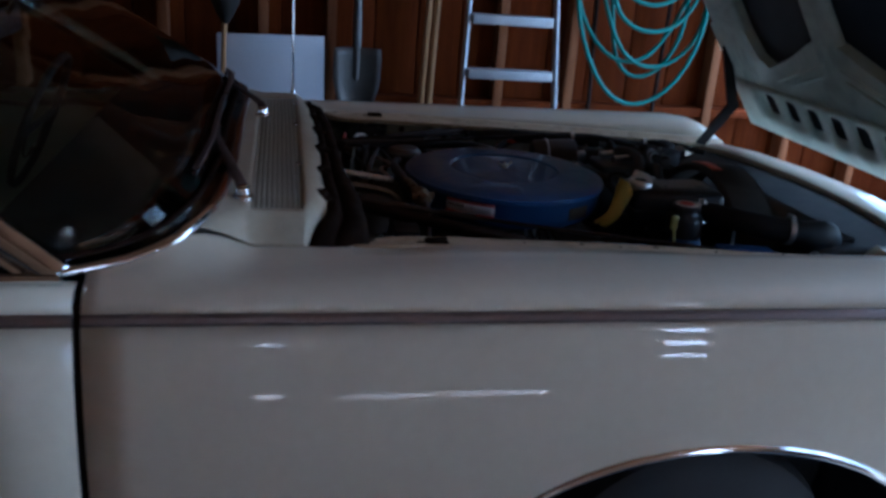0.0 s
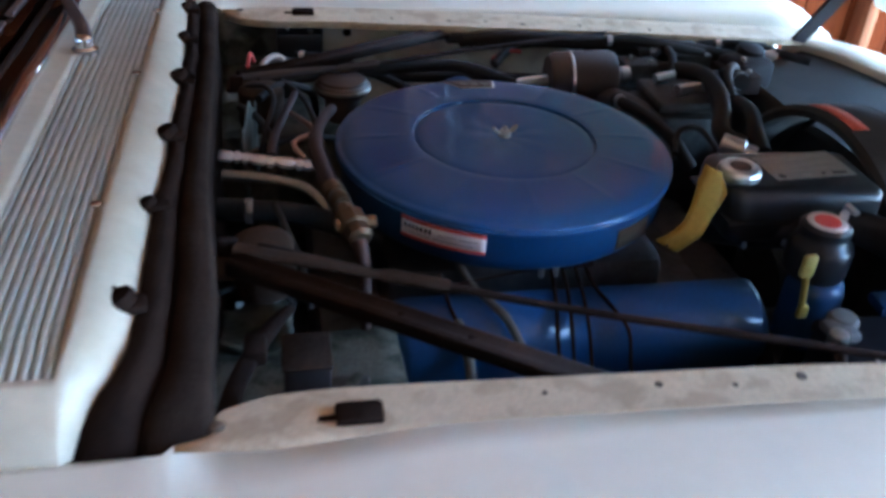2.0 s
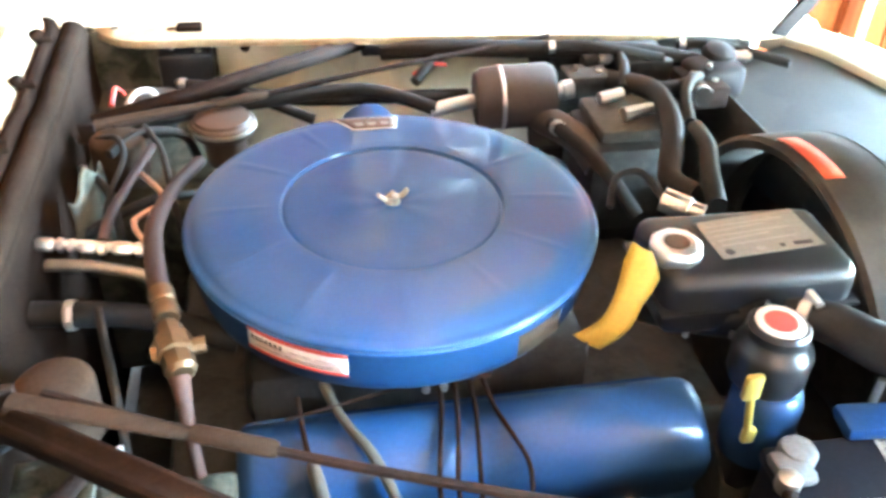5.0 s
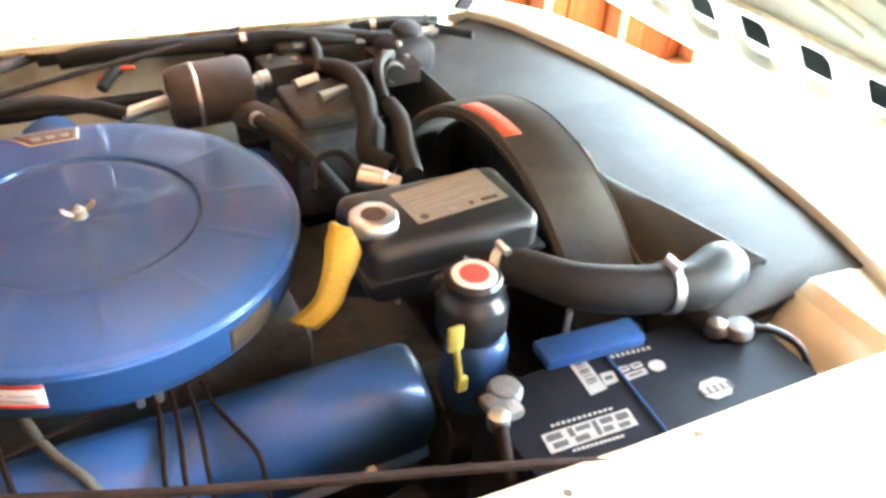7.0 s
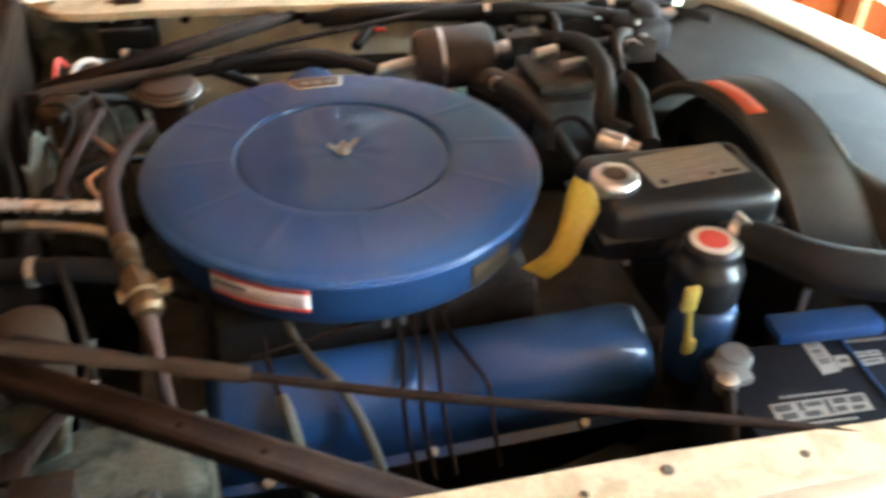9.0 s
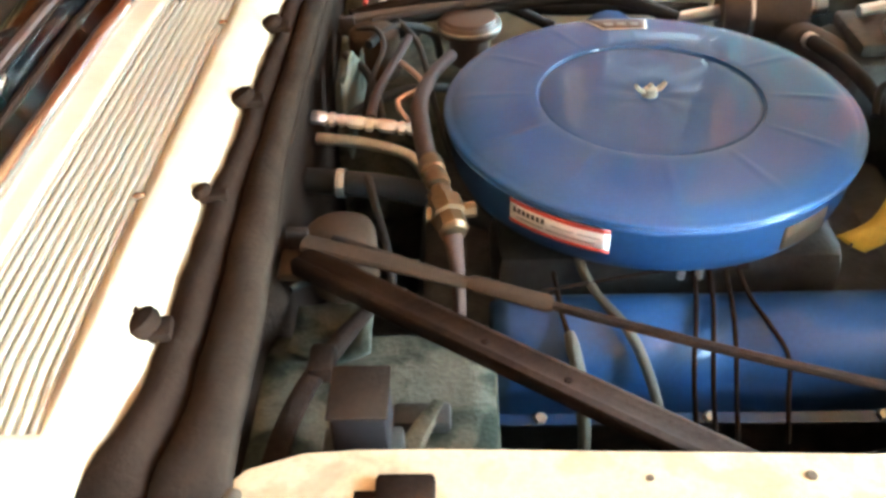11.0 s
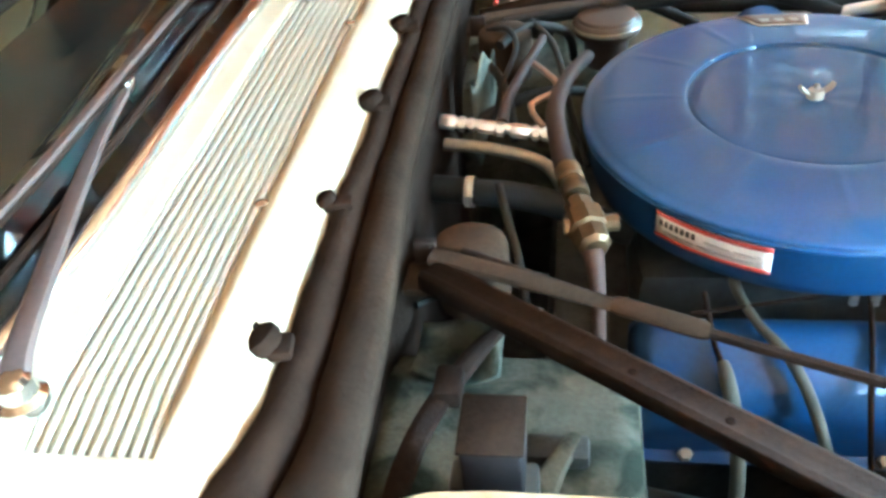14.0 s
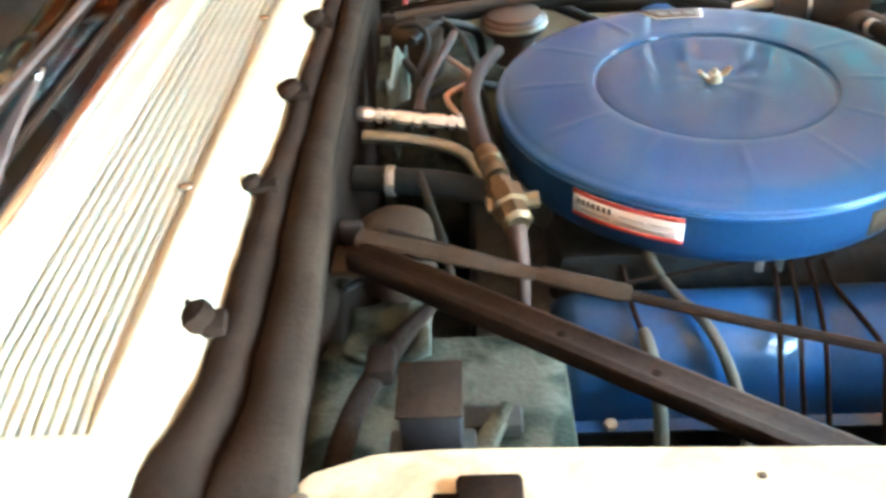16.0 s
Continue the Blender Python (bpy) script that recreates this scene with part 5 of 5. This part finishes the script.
part("capillary_tube", tube([(-0.303, -0.008, 0.942), (-0.319, 0.030, 0.950), (-0.286, 0.073, 0.950), (-0.318, 0.135, 0.952), (-0.33, 0.16, 0.945)], 0.0042, 8, 3), COPPER, fit_t, "bent copper tube")
part("lower_tube", tube([(-0.425, 0.0, 0.915), (-0.36, -0.01, 0.912), (-0.30, -0.03, 0.902), (-0.27, -0.08, 0.88)], 0.008, 10), ZINC, fit_t)
valve = thing("brass_valve", (-0.25, -0.22, 0.90), "brass valve with a crimped dark hose", "valve")
part("valve_body", lathe([(0.012, -0.035), (0.017, -0.03), (0.017, -0.012), (0.021, -0.010), (0.021, 0.012), (0.015, 0.016), (0.015, 0.03), (0.011, 0.036)], (-0.253, -0.216, 0.952), (-0.25, 0.9, 0.12), n=8), BRASS, valve)
part("side_port", tube([(-0.275, -0.222, 0.953), (-0.222, -0.214, 0.954)], 0.009, 8, 1), BRASS, valve)
part("crimp", lathe([(0.012, 0), (0.014, 0.004), (0.014, 0.02), (0.0125, 0.022), (0.0125, 0.026), (0.0145, 0.028), (0.0145, 0.048), (0.012, 0.05)], (-0.262, -0.175, 0.957), (-0.22, 0.95, 0.02), n=20), BRASS, valve)
part("hose_up", tube([(-0.275, -0.125, 0.958), (-0.285, -0.06, 0.965), (-0.288, 0.0, 0.965), (-0.275, 0.09, 0.955), (-0.25, 0.2, 0.93)], [0.012, 0.0115, 0.011, 0.009, 0.009], 12), HOSEBROWN, valve)
part("tail_pipe", tube([(-0.247, -0.25, 0.945), (-0.243, -0.272, 0.925), (-0.241, -0.285, 0.88), (-0.24, -0.285, 0.78)], [0.011, 0.008, 0.007, 0.007], 10), COPPER_DULL, valve)
heater = thing("heater_hose", (-0.38, -0.06, 0.86), "black heater hose with a bright clamp", "hose")
part("hose_body", tube([(-0.43, -0.074, 0.90), (-0.38, -0.079, 0.898), (-0.30, -0.088, 0.89), (-0.2, -0.11, 0.86)], 0.016, 12), HOSEBLACK, heater)
clampring = part("hose_clamp", lathe([(0.0165, -0.005), (0.0185, -0.005), (0.0185, 0.005), (0.0165, 0.005)], (-0.386, -0.079, 0.898), (1, -0.1, 0), n=24), PALEZINC, heater, "bright metal clamp")
part("clamp_screw", tube([(-0.386, -0.102, 0.905), (-0.386, -0.088, 0.916)], 0.0055, 8, 1), PALEZINC, clampring)
relay = thing("black_box", (-0.325, -0.485, 0.90), "small black box on a bracket", "electrical box")
part("housing", box((-0.346, -0.512, 0.905), (-0.300, -0.458, 0.966), 0.003), DULLBLACK, relay)
part("box_lid", box((-0.348, -0.514, 0.9655), (-0.298, -0.456, 0.9695), 0.002), FIREWALL, relay, "dusty brown top plate")
part("mount", box((-0.36, -0.50, 0.86), (-0.29, -0.47, 0.908), 0.004), GRIME, relay)

# ---- far side of the bay ----
dryer = thing("vacuum_canister", (0.265, 0.40, 0.80), "grey brown canister with a bright band", "canister")
part("drum", lathe([(0.0, -0.075), (0.045, -0.072), (0.052, -0.062), (0.054, -0.02), (0.054, 0.05), (0.048, 0.062), (0.0, 0.066)], (0.265, 0.395, 0.905), (1, -0.05, 0.05), n=32), CANBROWN, dryer)
part("band", lathe([(0.0545, -0.003), (0.0555, -0.002), (0.0555, 0.002), (0.0545, 0.003)], (0.235, 0.396, 0.904), (1, -0.05, 0.05), n=32), ALU, dryer)
part("inlet", tube([(0.20, 0.397, 0.90), (0.15, 0.385, 0.90), (0.11, 0.375, 0.895)], [0.013, 0.012, 0.013], 10), ALU, dryer)
part("foot_hose", tube([(0.30, 0.36, 0.88), (0.34, 0.28, 0.88), (0.36, 0.22, 0.86)], 0.025, 12), CANBROWN, dryer)
part("side_nozzle", lathe([(0.012, 0), (0.013, 0.03), (0.017, 0.032), (0.017, 0.05), (0.010, 0.052)], (0.315, 0.40, 0.905), (1, 0.1, 0.05), n=16), ALU, dryer)


def dark_hose(pts, r, label="dusty black rubber hose in the engine bay", mat=RUBBER, name="hose"):
    h = thing(name, Vector(pts[0]), label, "hose")
    part("hose_body", tube(pts, r, 12), mat, h)
    return h


dark_hose([(0.42, 0.02, 0.93), (0.40, 0.06, 0.935), (0.43, 0.13, 0.945), (0.46, 0.22, 0.95), (0.47, 0.33, 0.94), (0.43, 0.45, 0.90)], 0.017)
dark_hose([(0.44, -0.01, 0.93), (0.455, 0.05, 0.94), (0.48, 0.12, 0.945), (0.50, 0.2, 0.93)], 0.014)
dark_hose([(-0.38, 0.30, 0.94), (-0.2, 0.36, 0.935), (0.0, 0.40, 0.93), (0.12, 0.375, 0.90)], 0.012)
dark_hose([(0.05, 0.55, 0.93), (0.15, 0.53, 0.94), (0.3, 0.52, 0.935), (0.5, 0.50, 0.93), (0.62, 0.46, 0.92)], 0.016)
dark_hose([(-0.25, 0.50, 0.90), (-0.1, 0.48, 0.88), (0.05, 0.47, 0.88), (0.2, 0.5, 0.86)], 0.012)
dark_hose([(0.30, 0.02, 0.92), (0.32, 0.06, 0.94), (0.36, 0.07, 0.94), (0.38, 0.03, 0.92)], 0.005, "thin black wire looped beside the tank", name="wire")
for pts, r in (([(0.34, 0.50, 0.945), (0.40, 0.49, 0.95), (0.47, 0.47, 0.945), (0.55, 0.46, 0.93)], 0.010), ([(0.46, 0.40, 0.90), (0.53, 0.39, 0.905), (0.58, 0.41, 0.90), (0.62, 0.45, 0.88), (0.63, 0.50, 0.84)], 0.013), ([(0.56, 0.30, 0.93), (0.57, 0.36, 0.92), (0.565, 0.41, 0.89), (0.55, 0.44, 0.82)], 0.016), ([(0.30, 0.30, 0.90), (0.32, 0.20, 0.91), (0.34, 0.12, 0.90), (0.37, 0.08, 0.86)], 0.011), ([(-0.30, 0.46, 0.93), (-0.24, 0.44, 0.93), (-0.17, 0.42, 0.915), (-0.08, 0.40, 0.88)], 0.009), ([(0.60, 0.52, 0.93), (0.66, 0.50, 0.935), (0.72, 0.47, 0.93), (0.78, 0.42, 0.925)], 0.009)):
    h = dark_hose(pts, r)
    a, b = Vector(pts[0]), Vector(pts[1])
    part("hose_clamp", lathe([(r, -0.005), (r + 0.0015, -0.005), (r + 0.0015, 0.005), (r, 0.005)], a.lerp(b, 0.2), b - a, n=20), ALU, h, "metal hose clamp")
for (cx, cy, cz), way, size in (((0.466, 0.44, 0.905), (1, -0.1, -0.3), 0.045), ((0.50, 0.43, 0.885), (1, -0.15, -0.1), 0.05), ((0.43, 0.47, 0.93), (1, 0.2, 0.0), 0.03), ((0.63, 0.44, 0.90), (1, 0, 0.1), 0.022), ((0.69, 0.47, 0.925), (1, -0.4, 0), 0.035), ((0.56, 0.50, 0.91), (1, 0.3, 0.1), 0.03)):
    c = thing("connector", (cx, cy, cz), "bright metal pipe connector among dark hoses", "connector", "pipe connectors")
    part("sleeve", lathe([(0.007, 0), (0.009, 0.002), (0.009, size * 0.5), (0.012, size * 0.52), (0.012, size * 0.8), (0.007, size * 0.82), (0.007, size)], (cx, cy, cz), way, n=12), ALU, c)
    part("dark_end", lathe([(0.011, -0.03), (0.012, -0.028), (0.011, 0.0), (0, 0.0)], (cx, cy, cz), way, n=12), RUBBER, c)
comp = thing("compressor", (0.42, 0.28, 0.72), "grimy dark compressor with bright fittings", "compressor")
part("compressor_body", box((0.34, 0.20, 0.74), (0.50, 0.36, 0.90), 0.02), GRIME, comp)
part("compressor_head", box((0.355, 0.215, 0.90), (0.485, 0.345, 0.925), 0.01), GRIME, comp)
part("fitting", tube([(0.40, 0.25, 0.935), (0.44, 0.257, 0.94), (0.47, 0.26, 0.938)], [0.012, 0.009, 0.010], 8, 1), ALU, comp)
part("fitting", tube([(0.38, 0.31, 0.935), (0.42, 0.315, 0.94)], 0.010, 8, 1), ALU, comp)
starter = thing("solenoid", (0.30, 0.56, 0.88), "dark solenoid with wires on the apron", "relay")
part("body", lathe([(0.0, 0), (0.025, 0.002), (0.027, 0.05), (0.02, 0.055), (0, 0.056)], (0.40, 0.585, 0.90), (0, -1, 0), n=20), GRIME, starter)
part("hood_hinge_arm", tube([(0.125, 0.58, 0.868), (0.16, 0.58, 0.895), (0.20, 0.58, 0.908), (0.34, 0.58, 0.906)], 0.012, 8, flat=0.5), SEAL, starter)
part("body_plate", box((0.10, 0.575, 0.925), (0.26, 0.595, 0.945), 0.003), SEAL, starter)

clump = thing("horn_relay", (0.63, 0.43, 0.86), "dull black relay and cable clump in the far front corner", "relay")
part("relay_body", box((0.585, 0.385, 0.87), (0.685, 0.47, 0.935), 0.018, Matrix.Rotation(radians(12), 3, "Z"), seg=3), DULLBLACK, clump)
part("relay_cap", lathe([(0.030, 0), (0.032, 0.006), (0.028, 0.016), (0.012, 0.022), (0, 0.023)], (0.655, 0.455, 0.93), (0.1, -0.2, 1), n=20), DULLBLACK, clump)
part("cable", tube([(0.60, 0.40, 0.92), (0.555, 0.345, 0.945), (0.520, 0.29, 0.945), (0.50, 0.22, 0.93)], 0.009, 10), RUBBER, clump, "black cable")
part("terminal", lathe([(0.005, 0), (0.005, 0.008), (0, 0.009)], (0.612, 0.40, 0.935), n=8), ZINC, clump, "bright terminal")

# ---- things along the garage wall ----
board = part("white_board", box((-0.82, 1.575, 0.0), (-0.385, 1.595, 1.09), 0.003, Matrix.Rotation(radians(-1), 3, "Y")), BOARD)
tagged(board, "white panel board leaning against the wooden wall", "board")
shovel = thing("shovel", (-0.25, 1.6, 0.75), "steel shovel hanging blade down on the wall", "shovel")
rows = []
for v in np.linspace(0, 1, 10):
    w = lin(v, (0, 0.098), (0.1, 0.10), (0.5, 0.098), (0.8, 0.075), (0.95, 0.035), (1, 0.004))
    rows.append([(-0.256 + w * q, 1.60 - 0.012 - 0.03 * q * q, 1.055 - 0.29 * v) for q in np.linspace(-1, 1, 9)])
part("blade", sheet(rows), STEEL, shovel, thick=0.003)
part("socket", tube([(-0.256, 1.59, 0.92), (-0.256, 1.60, 1.08), (-0.256, 1.61, 1.2)], [0.012, 0.02, 0.019], 10), STEEL, shovel)
part("handle", tube([(-0.256, 1.61, 1.15), (-0.256, 1.63, 2.1)], 0.017, 10, 1), STEEL, shovel)
part("wall_hook", tube([(-0.30, 1.75, 1.45), (-0.30, 1.60, 1.44), (-0.212, 1.60, 1.44), (-0.212, 1.75, 1.45)], 0.006, 8, 1), STEEL, shovel)
for dx in (0.0, 0.034):
    pole = part("wooden_pole", tube([(0.01 + dx, 1.60, 0.0), (0.04 + dx, 1.62, 1.0), (0.085 + dx, 1.65, 2.4)], 0.014, 10, 1), POLEWOOD)
    tagged(pole, "long tan wooden pole leaning on the wall", "pole", "poles on the wall")
lad = thing("step_ladder", (0.4, 1.5, 0), "aluminium ladder leaning against the wall", "ladder")
for x0, x1 in ((0.165, 0.205), (0.66, 0.565)):
    part("rail", tube([(x0, 1.42, 0.0), (x1 + (x0 - x1) * 0.1, 1.54, 1.35), (x1 - (x0 - x1) * 0.5, 1.62, 2.3)], 0.022, 8, 1, flat=0.55), DULLALU, lad)
for k in range(8):
    zz = 0.32 + 0.224 * k - 0.0
    xa, xb = lin(zz, (0, 0.165), (1.35, 0.205), (2.3, 0.22)), lin(zz, (0, 0.66), (1.35, 0.565), (2.3, 0.52))
    yv = 1.42 + 0.12 * zz / 1.35
    part("step", box((xa + 0.012, yv - 0.035, zz - 0.028), (xb - 0.012, yv + 0.03, zz + 0.012), 0.004), DULLALU, lad)
coil = thing("garden_hose", (1.0, 1.6, 0.86), "teal garden hose coiled on the wall", "garden hose")
rng = random.Random(11)
for k, (cx, cz, a, b, t) in enumerate(((0.98, 1.36, 0.30, 0.50, 0.0), (1.07, 1.43, 0.22, 0.23, 0.1), (1.04, 1.38, 0.25, 0.34, -0.12), (1.09, 1.47, 0.20, 0.17, 0.18), (1.03, 1.40, 0.19, 0.40, 0.05), (0.97, 1.55, 0.28, 0.52, -0.1), (1.10, 1.52, 0.19, 0.13, -0.05))):
    p1, p2 = rng.random() * 6.28, rng.random() * 6.28
    part("loop", tube([(cx + a * math.cos(u) + 0.016 * math.sin(3 * u + p1), 1.60 + 0.014 * k - 0.03 + 0.012 * math.sin(2 * u + p2), cz + b * math.sin(u) * (1 + 0.06 * math.sin(2 * u + p1)) + t * a * math.cos(u)) for u in np.linspace(0, 2 * math.pi, 41)[:-1]], 0.0095, 10, 1, closed=True), TEAL, coil)
for xa, xb in ((0.80, 0.86), (1.15, 1.115)):
    rod = part("dark_pole", tube([(xb, 1.655, 0.0), (xa, 1.655, 1.33), (xa, 1.655, 2.2)], 0.010, 8, 1), RUST)
    tagged(rod, "thin dark iron pole standing on the wall", "pole", "iron poles")
broom = thing("broom", (-0.8, 1.55, 0.6), "broom with a dark brush and orange wooden handle", "broom")
part("handle", tube([(-0.835, 1.53, 0.3), (-0.795, 1.54, 1.13), (-0.79, 1.54, 1.16)], 0.011, 10, 1), POLEWOOD, broom)
part("brush", lathe([(0.012, 0), (0.03, 0.03), (0.055, 0.08), (0.075, 0.25), (0.0, 0.26)], (-0.79, 1.54, 1.13), n=24), RUBBER, broom)

# ---- more of the engine bay ----
loom = thing("wiring_loom", (0.3, 0.55, 0.93), "dark taped wiring loom under the fender edge", "wiring")
part("loom_tube", tube([(0.12, 0.575, 0.925), (0.20, 0.565, 0.938), (0.32, 0.567, 0.930), (0.45, 0.565, 0.928), (0.60, 0.56, 0.920), (0.74, 0.54, 0.912)], 0.013, 10), RUBBER, loom)
part("loom_branch", tube([(0.10, 0.47, 0.905), (0.14, 0.51, 0.925), (0.20, 0.555, 0.938)], 0.010, 10), RUBBER, loom)
part("loom_branch", tube([(0.45, 0.56, 0.925), (0.47, 0.50, 0.935), (0.46, 0.42, 0.94), (0.44, 0.36, 0.925)], 0.009, 10), RUBBER, loom)
part("red_wire", tube([(0.10, 0.485, 0.912), (0.13, 0.50, 0.922), (0.16, 0.49, 0.925)], 0.004, 8), RED, loom, "red wire")
for bx, by, bz, sx, sy, sz, mm, nm, lb in (
    (-0.29, 0.565, 0.915, 0.045, 0.03, 0.03, BLACK, "regulator", "dark voltage regulator box on the apron"),
    (0.06, 0.575, 0.93, 0.045, 0.02, 0.012, BLACK, "relay", "flat black relay at the brace end"),
    (0.52, 0.50, 0.90, 0.05, 0.05, 0.03, GRIME, "junction_box", "grimy dark junction box"),
    (0.40, 0.44, 0.905, 0.04, 0.03, 0.02, GRIME, "mounting_block", "oily metal mounting block"),
    (0.60, 0.40, 0.90, 0.035, 0.05, 0.02, RUST, "rusty_bracket", "rusty bracket beside the radiator")):
    b = thing(nm, (bx, by, bz - sz), lb, "box")
    part("body", box((bx - sx, by - sy, bz - sz), (bx + sx, by + sy, bz + sz), 0.005), mm, b)
    part("screw", lathe([(0.006, 0), (0.006, 0.004), (0, 0.005)], (bx + sx * 0.5, by - sy * 0.4, bz + sz), n=8), ZINC, b)
    part("terminal", lathe([(0.004, 0), (0.004, 0.010), (0, 0.011)], (bx - sx * 0.5, by, bz + sz), n=8), ZINC, b)
for k, (px, py, pz) in enumerate(((-0.05, 0.585, 0.915), (-0.19, 0.588, 0.93), (0.06, 0.588, 0.905), (0.22, 0.586, 0.92))):
    part("apron_plug", lathe([(0.010, 0), (0.009, 0.004), (0, 0.005)], (px, py + 0.012, pz), (0, -1, 0), n=12), SEAL, car, "dark rubber plug in the apron")
crest = thing("heater_valve", (-0.36, 0.42, 0.85), "grimy heater valve and curled white wire near the firewall", "valve")
part("valve_body", box((-0.37, 0.38, 0.87), (-0.30, 0.46, 0.93), 0.012), GRIME, crest)
part("white_wire", tube([(-0.37, 0.34, 0.93), (-0.355, 0.37, 0.955), (-0.33, 0.385, 0.955), (-0.315, 0.37, 0.935)], 0.005, 8), WHITE, crest, "white wire")
part("red_wire", tube([(-0.39, 0.37, 0.94), (-0.385, 0.40, 0.955), (-0.38, 0.43, 0.93)], 0.004, 8), RED, crest)
dark_hose([(-0.37, 0.20, 0.95), (-0.33, 0.26, 0.95), (-0.28, 0.30, 0.92), (-0.27, 0.34, 0.86)], 0.007)
dark_hose([(-0.41, 0.06, 0.90), (-0.36, 0.10, 0.91), (-0.30, 0.16, 0.90), (-0.22, 0.22, 0.86)], 0.007)
dark_hose([(-0.40, 0.16, 0.955), (-0.37, 0.13, 0.945), (-0.35, 0.08, 0.93), (-0.34, 0.03, 0.90)], 0.006)
dark_hose([(-0.33, 0.28, 0.95), (-0.30, 0.20, 0.955), (-0.285, 0.13, 0.95), (-0.27, 0.06, 0.92), (-0.25, 0.0, 0.88)], 0.0045, "thin dark wire behind the air cleaner", name="wire")
dark_hose([(-0.39, 0.24, 0.955), (-0.36, 0.22, 0.965), (-0.345, 0.17, 0.96), (-0.36, 0.10, 0.94), (-0.37, 0.06, 0.90)], 0.004, "thin dark wire behind the air cleaner", name="wire")
dark_hose([(-0.35, -0.10, 0.92), (-0.335, -0.16, 0.91), (-0.32, -0.22, 0.90), (-0.31, -0.27, 0.86)], 0.005, "thin dark wire behind the air cleaner", name="wire")
tapes = thing("insulation_flap", (-0.37, 0.12, 0.88), "torn grey-green insulation flap by the firewall", "insulation")
part("flap", sheet([[(-0.395 + 0.02 * u, 0.05 + 0.11 * u + 0.01 * math.sin(7 * v), 0.97 - 0.12 * v - 0.015 * math.sin(9 * u)) for v in np.linspace(0, 1, 8)] for u in np.linspace(0, 1, 8)]), APRON_DIRTY_SHADED, tapes, thick=0.003)
# links over the near shock tower
link = thing("wiper_linkage", (-0.38, -0.42, 0.84), "brown rusty linkage rod over the shock tower", "linkage")
part("rod", tube([(-0.335, -0.28, 0.872), (-0.36, -0.32, 0.872), (-0.392, -0.395, 0.872), (-0.408, -0.46, 0.868), (-0.415, -0.54, 0.86)], [0.007, 0.011, 0.012, 0.012, 0.011], 10, flat=0.7), RUST, link)
part("joint", box((-0.392, -0.385, 0.866), (-0.365, -0.345, 0.888), 0.006), RUST, link)
part("short_strut", tube([(-0.262, -0.405, 0.862), (-0.285, -0.455, 0.862), (-0.292, -0.50, 0.86)], [0.007, 0.012, 0.014], 8, flat=0.5), APRON_DIRTY_SHADED, link)
part("dark_clip", box((-0.306, -0.432, 0.846), (-0.250, -0.404, 0.864), 0.005), GRIME, link)
part("wire", tube([(-0.42, -0.28, 0.90), (-0.40, -0.262, 0.895), (-0.37, -0.27, 0.89), (-0.35, -0.262, 0.885), (-0.33, -0.275, 0.87)], 0.004, 8), RUBBER, link)
part("wire", tube([(-0.365, -0.53, 0.87), (-0.355, -0.50, 0.885), (-0.352, -0.47, 0.88), (-0.36, -0.44, 0.865)], 0.0035, 8), TAN, link)
part("dark_pad", sheet([[(x, y, 0.868 - 0.02 * abs(math.sin(31 * x + 17 * y)) + 0.25 * max(0, y + 0.30)) for x in np.linspace(-0.42, -0.335, 9)] for y in np.linspace(-0.335, -0.262, 8)]), APRON_DIRTY_SHADED, link, "dark green grimy pad", thick=0.006)
for x0, x1, y0 in ((-0.42, -0.37, -0.53), (-0.29, -0.24, -0.51)):
    b = thing("small_bracket", (x0, y0, 0.84), "dark small bracket on the shock tower", "bracket")
    part("plate", box((x0, y0 - 0.02, 0.848), (x1, y0 + 0.02, 0.872), 0.004), GRIME, b)
    part("bolt", lathe([(0.007, 0), (0.007, 0.005), (0, 0.006)], ((x0 + x1) / 2, y0, 0.872), n=6), ZINC, b)
# One rod nut, then two pale bits added to stand in for glints.
for k, (px, py, pz) in enumerate(((-0.294, -0.336, 0.946), (0.333, -0.185, 0.872), (0.368, -0.225, 0.90))):
    part("bright_nut_glint", lathe([(0.0038, -0.008), (0.0038, 0.0), (0.0025, 0.002), (0, 0.0025)], (px, py, pz), n=8), PALEZINC, engine, "bright bit: rod nut and added glints")
part("water_outlet", tube([(0.30, -0.10, 0.86), (0.36, -0.17, 0.885), (0.41, -0.225, 0.915)], [0.03, 0.028, 0.024], 14), BLACK, engine)
part("timing_cover", box((0.32, -0.20, 0.50), (0.42, 0.20, 0.74), 0.02), GRIME, engine)
part("alternator", lathe([(0.03, -0.06), (0.065, -0.055), (0.07, -0.03), (0.07, 0.03), (0.06, 0.055), (0.02, 0.06)], (0.40, -0.26, 0.72), (1, 0, 0), n=24), GRIME, engine)
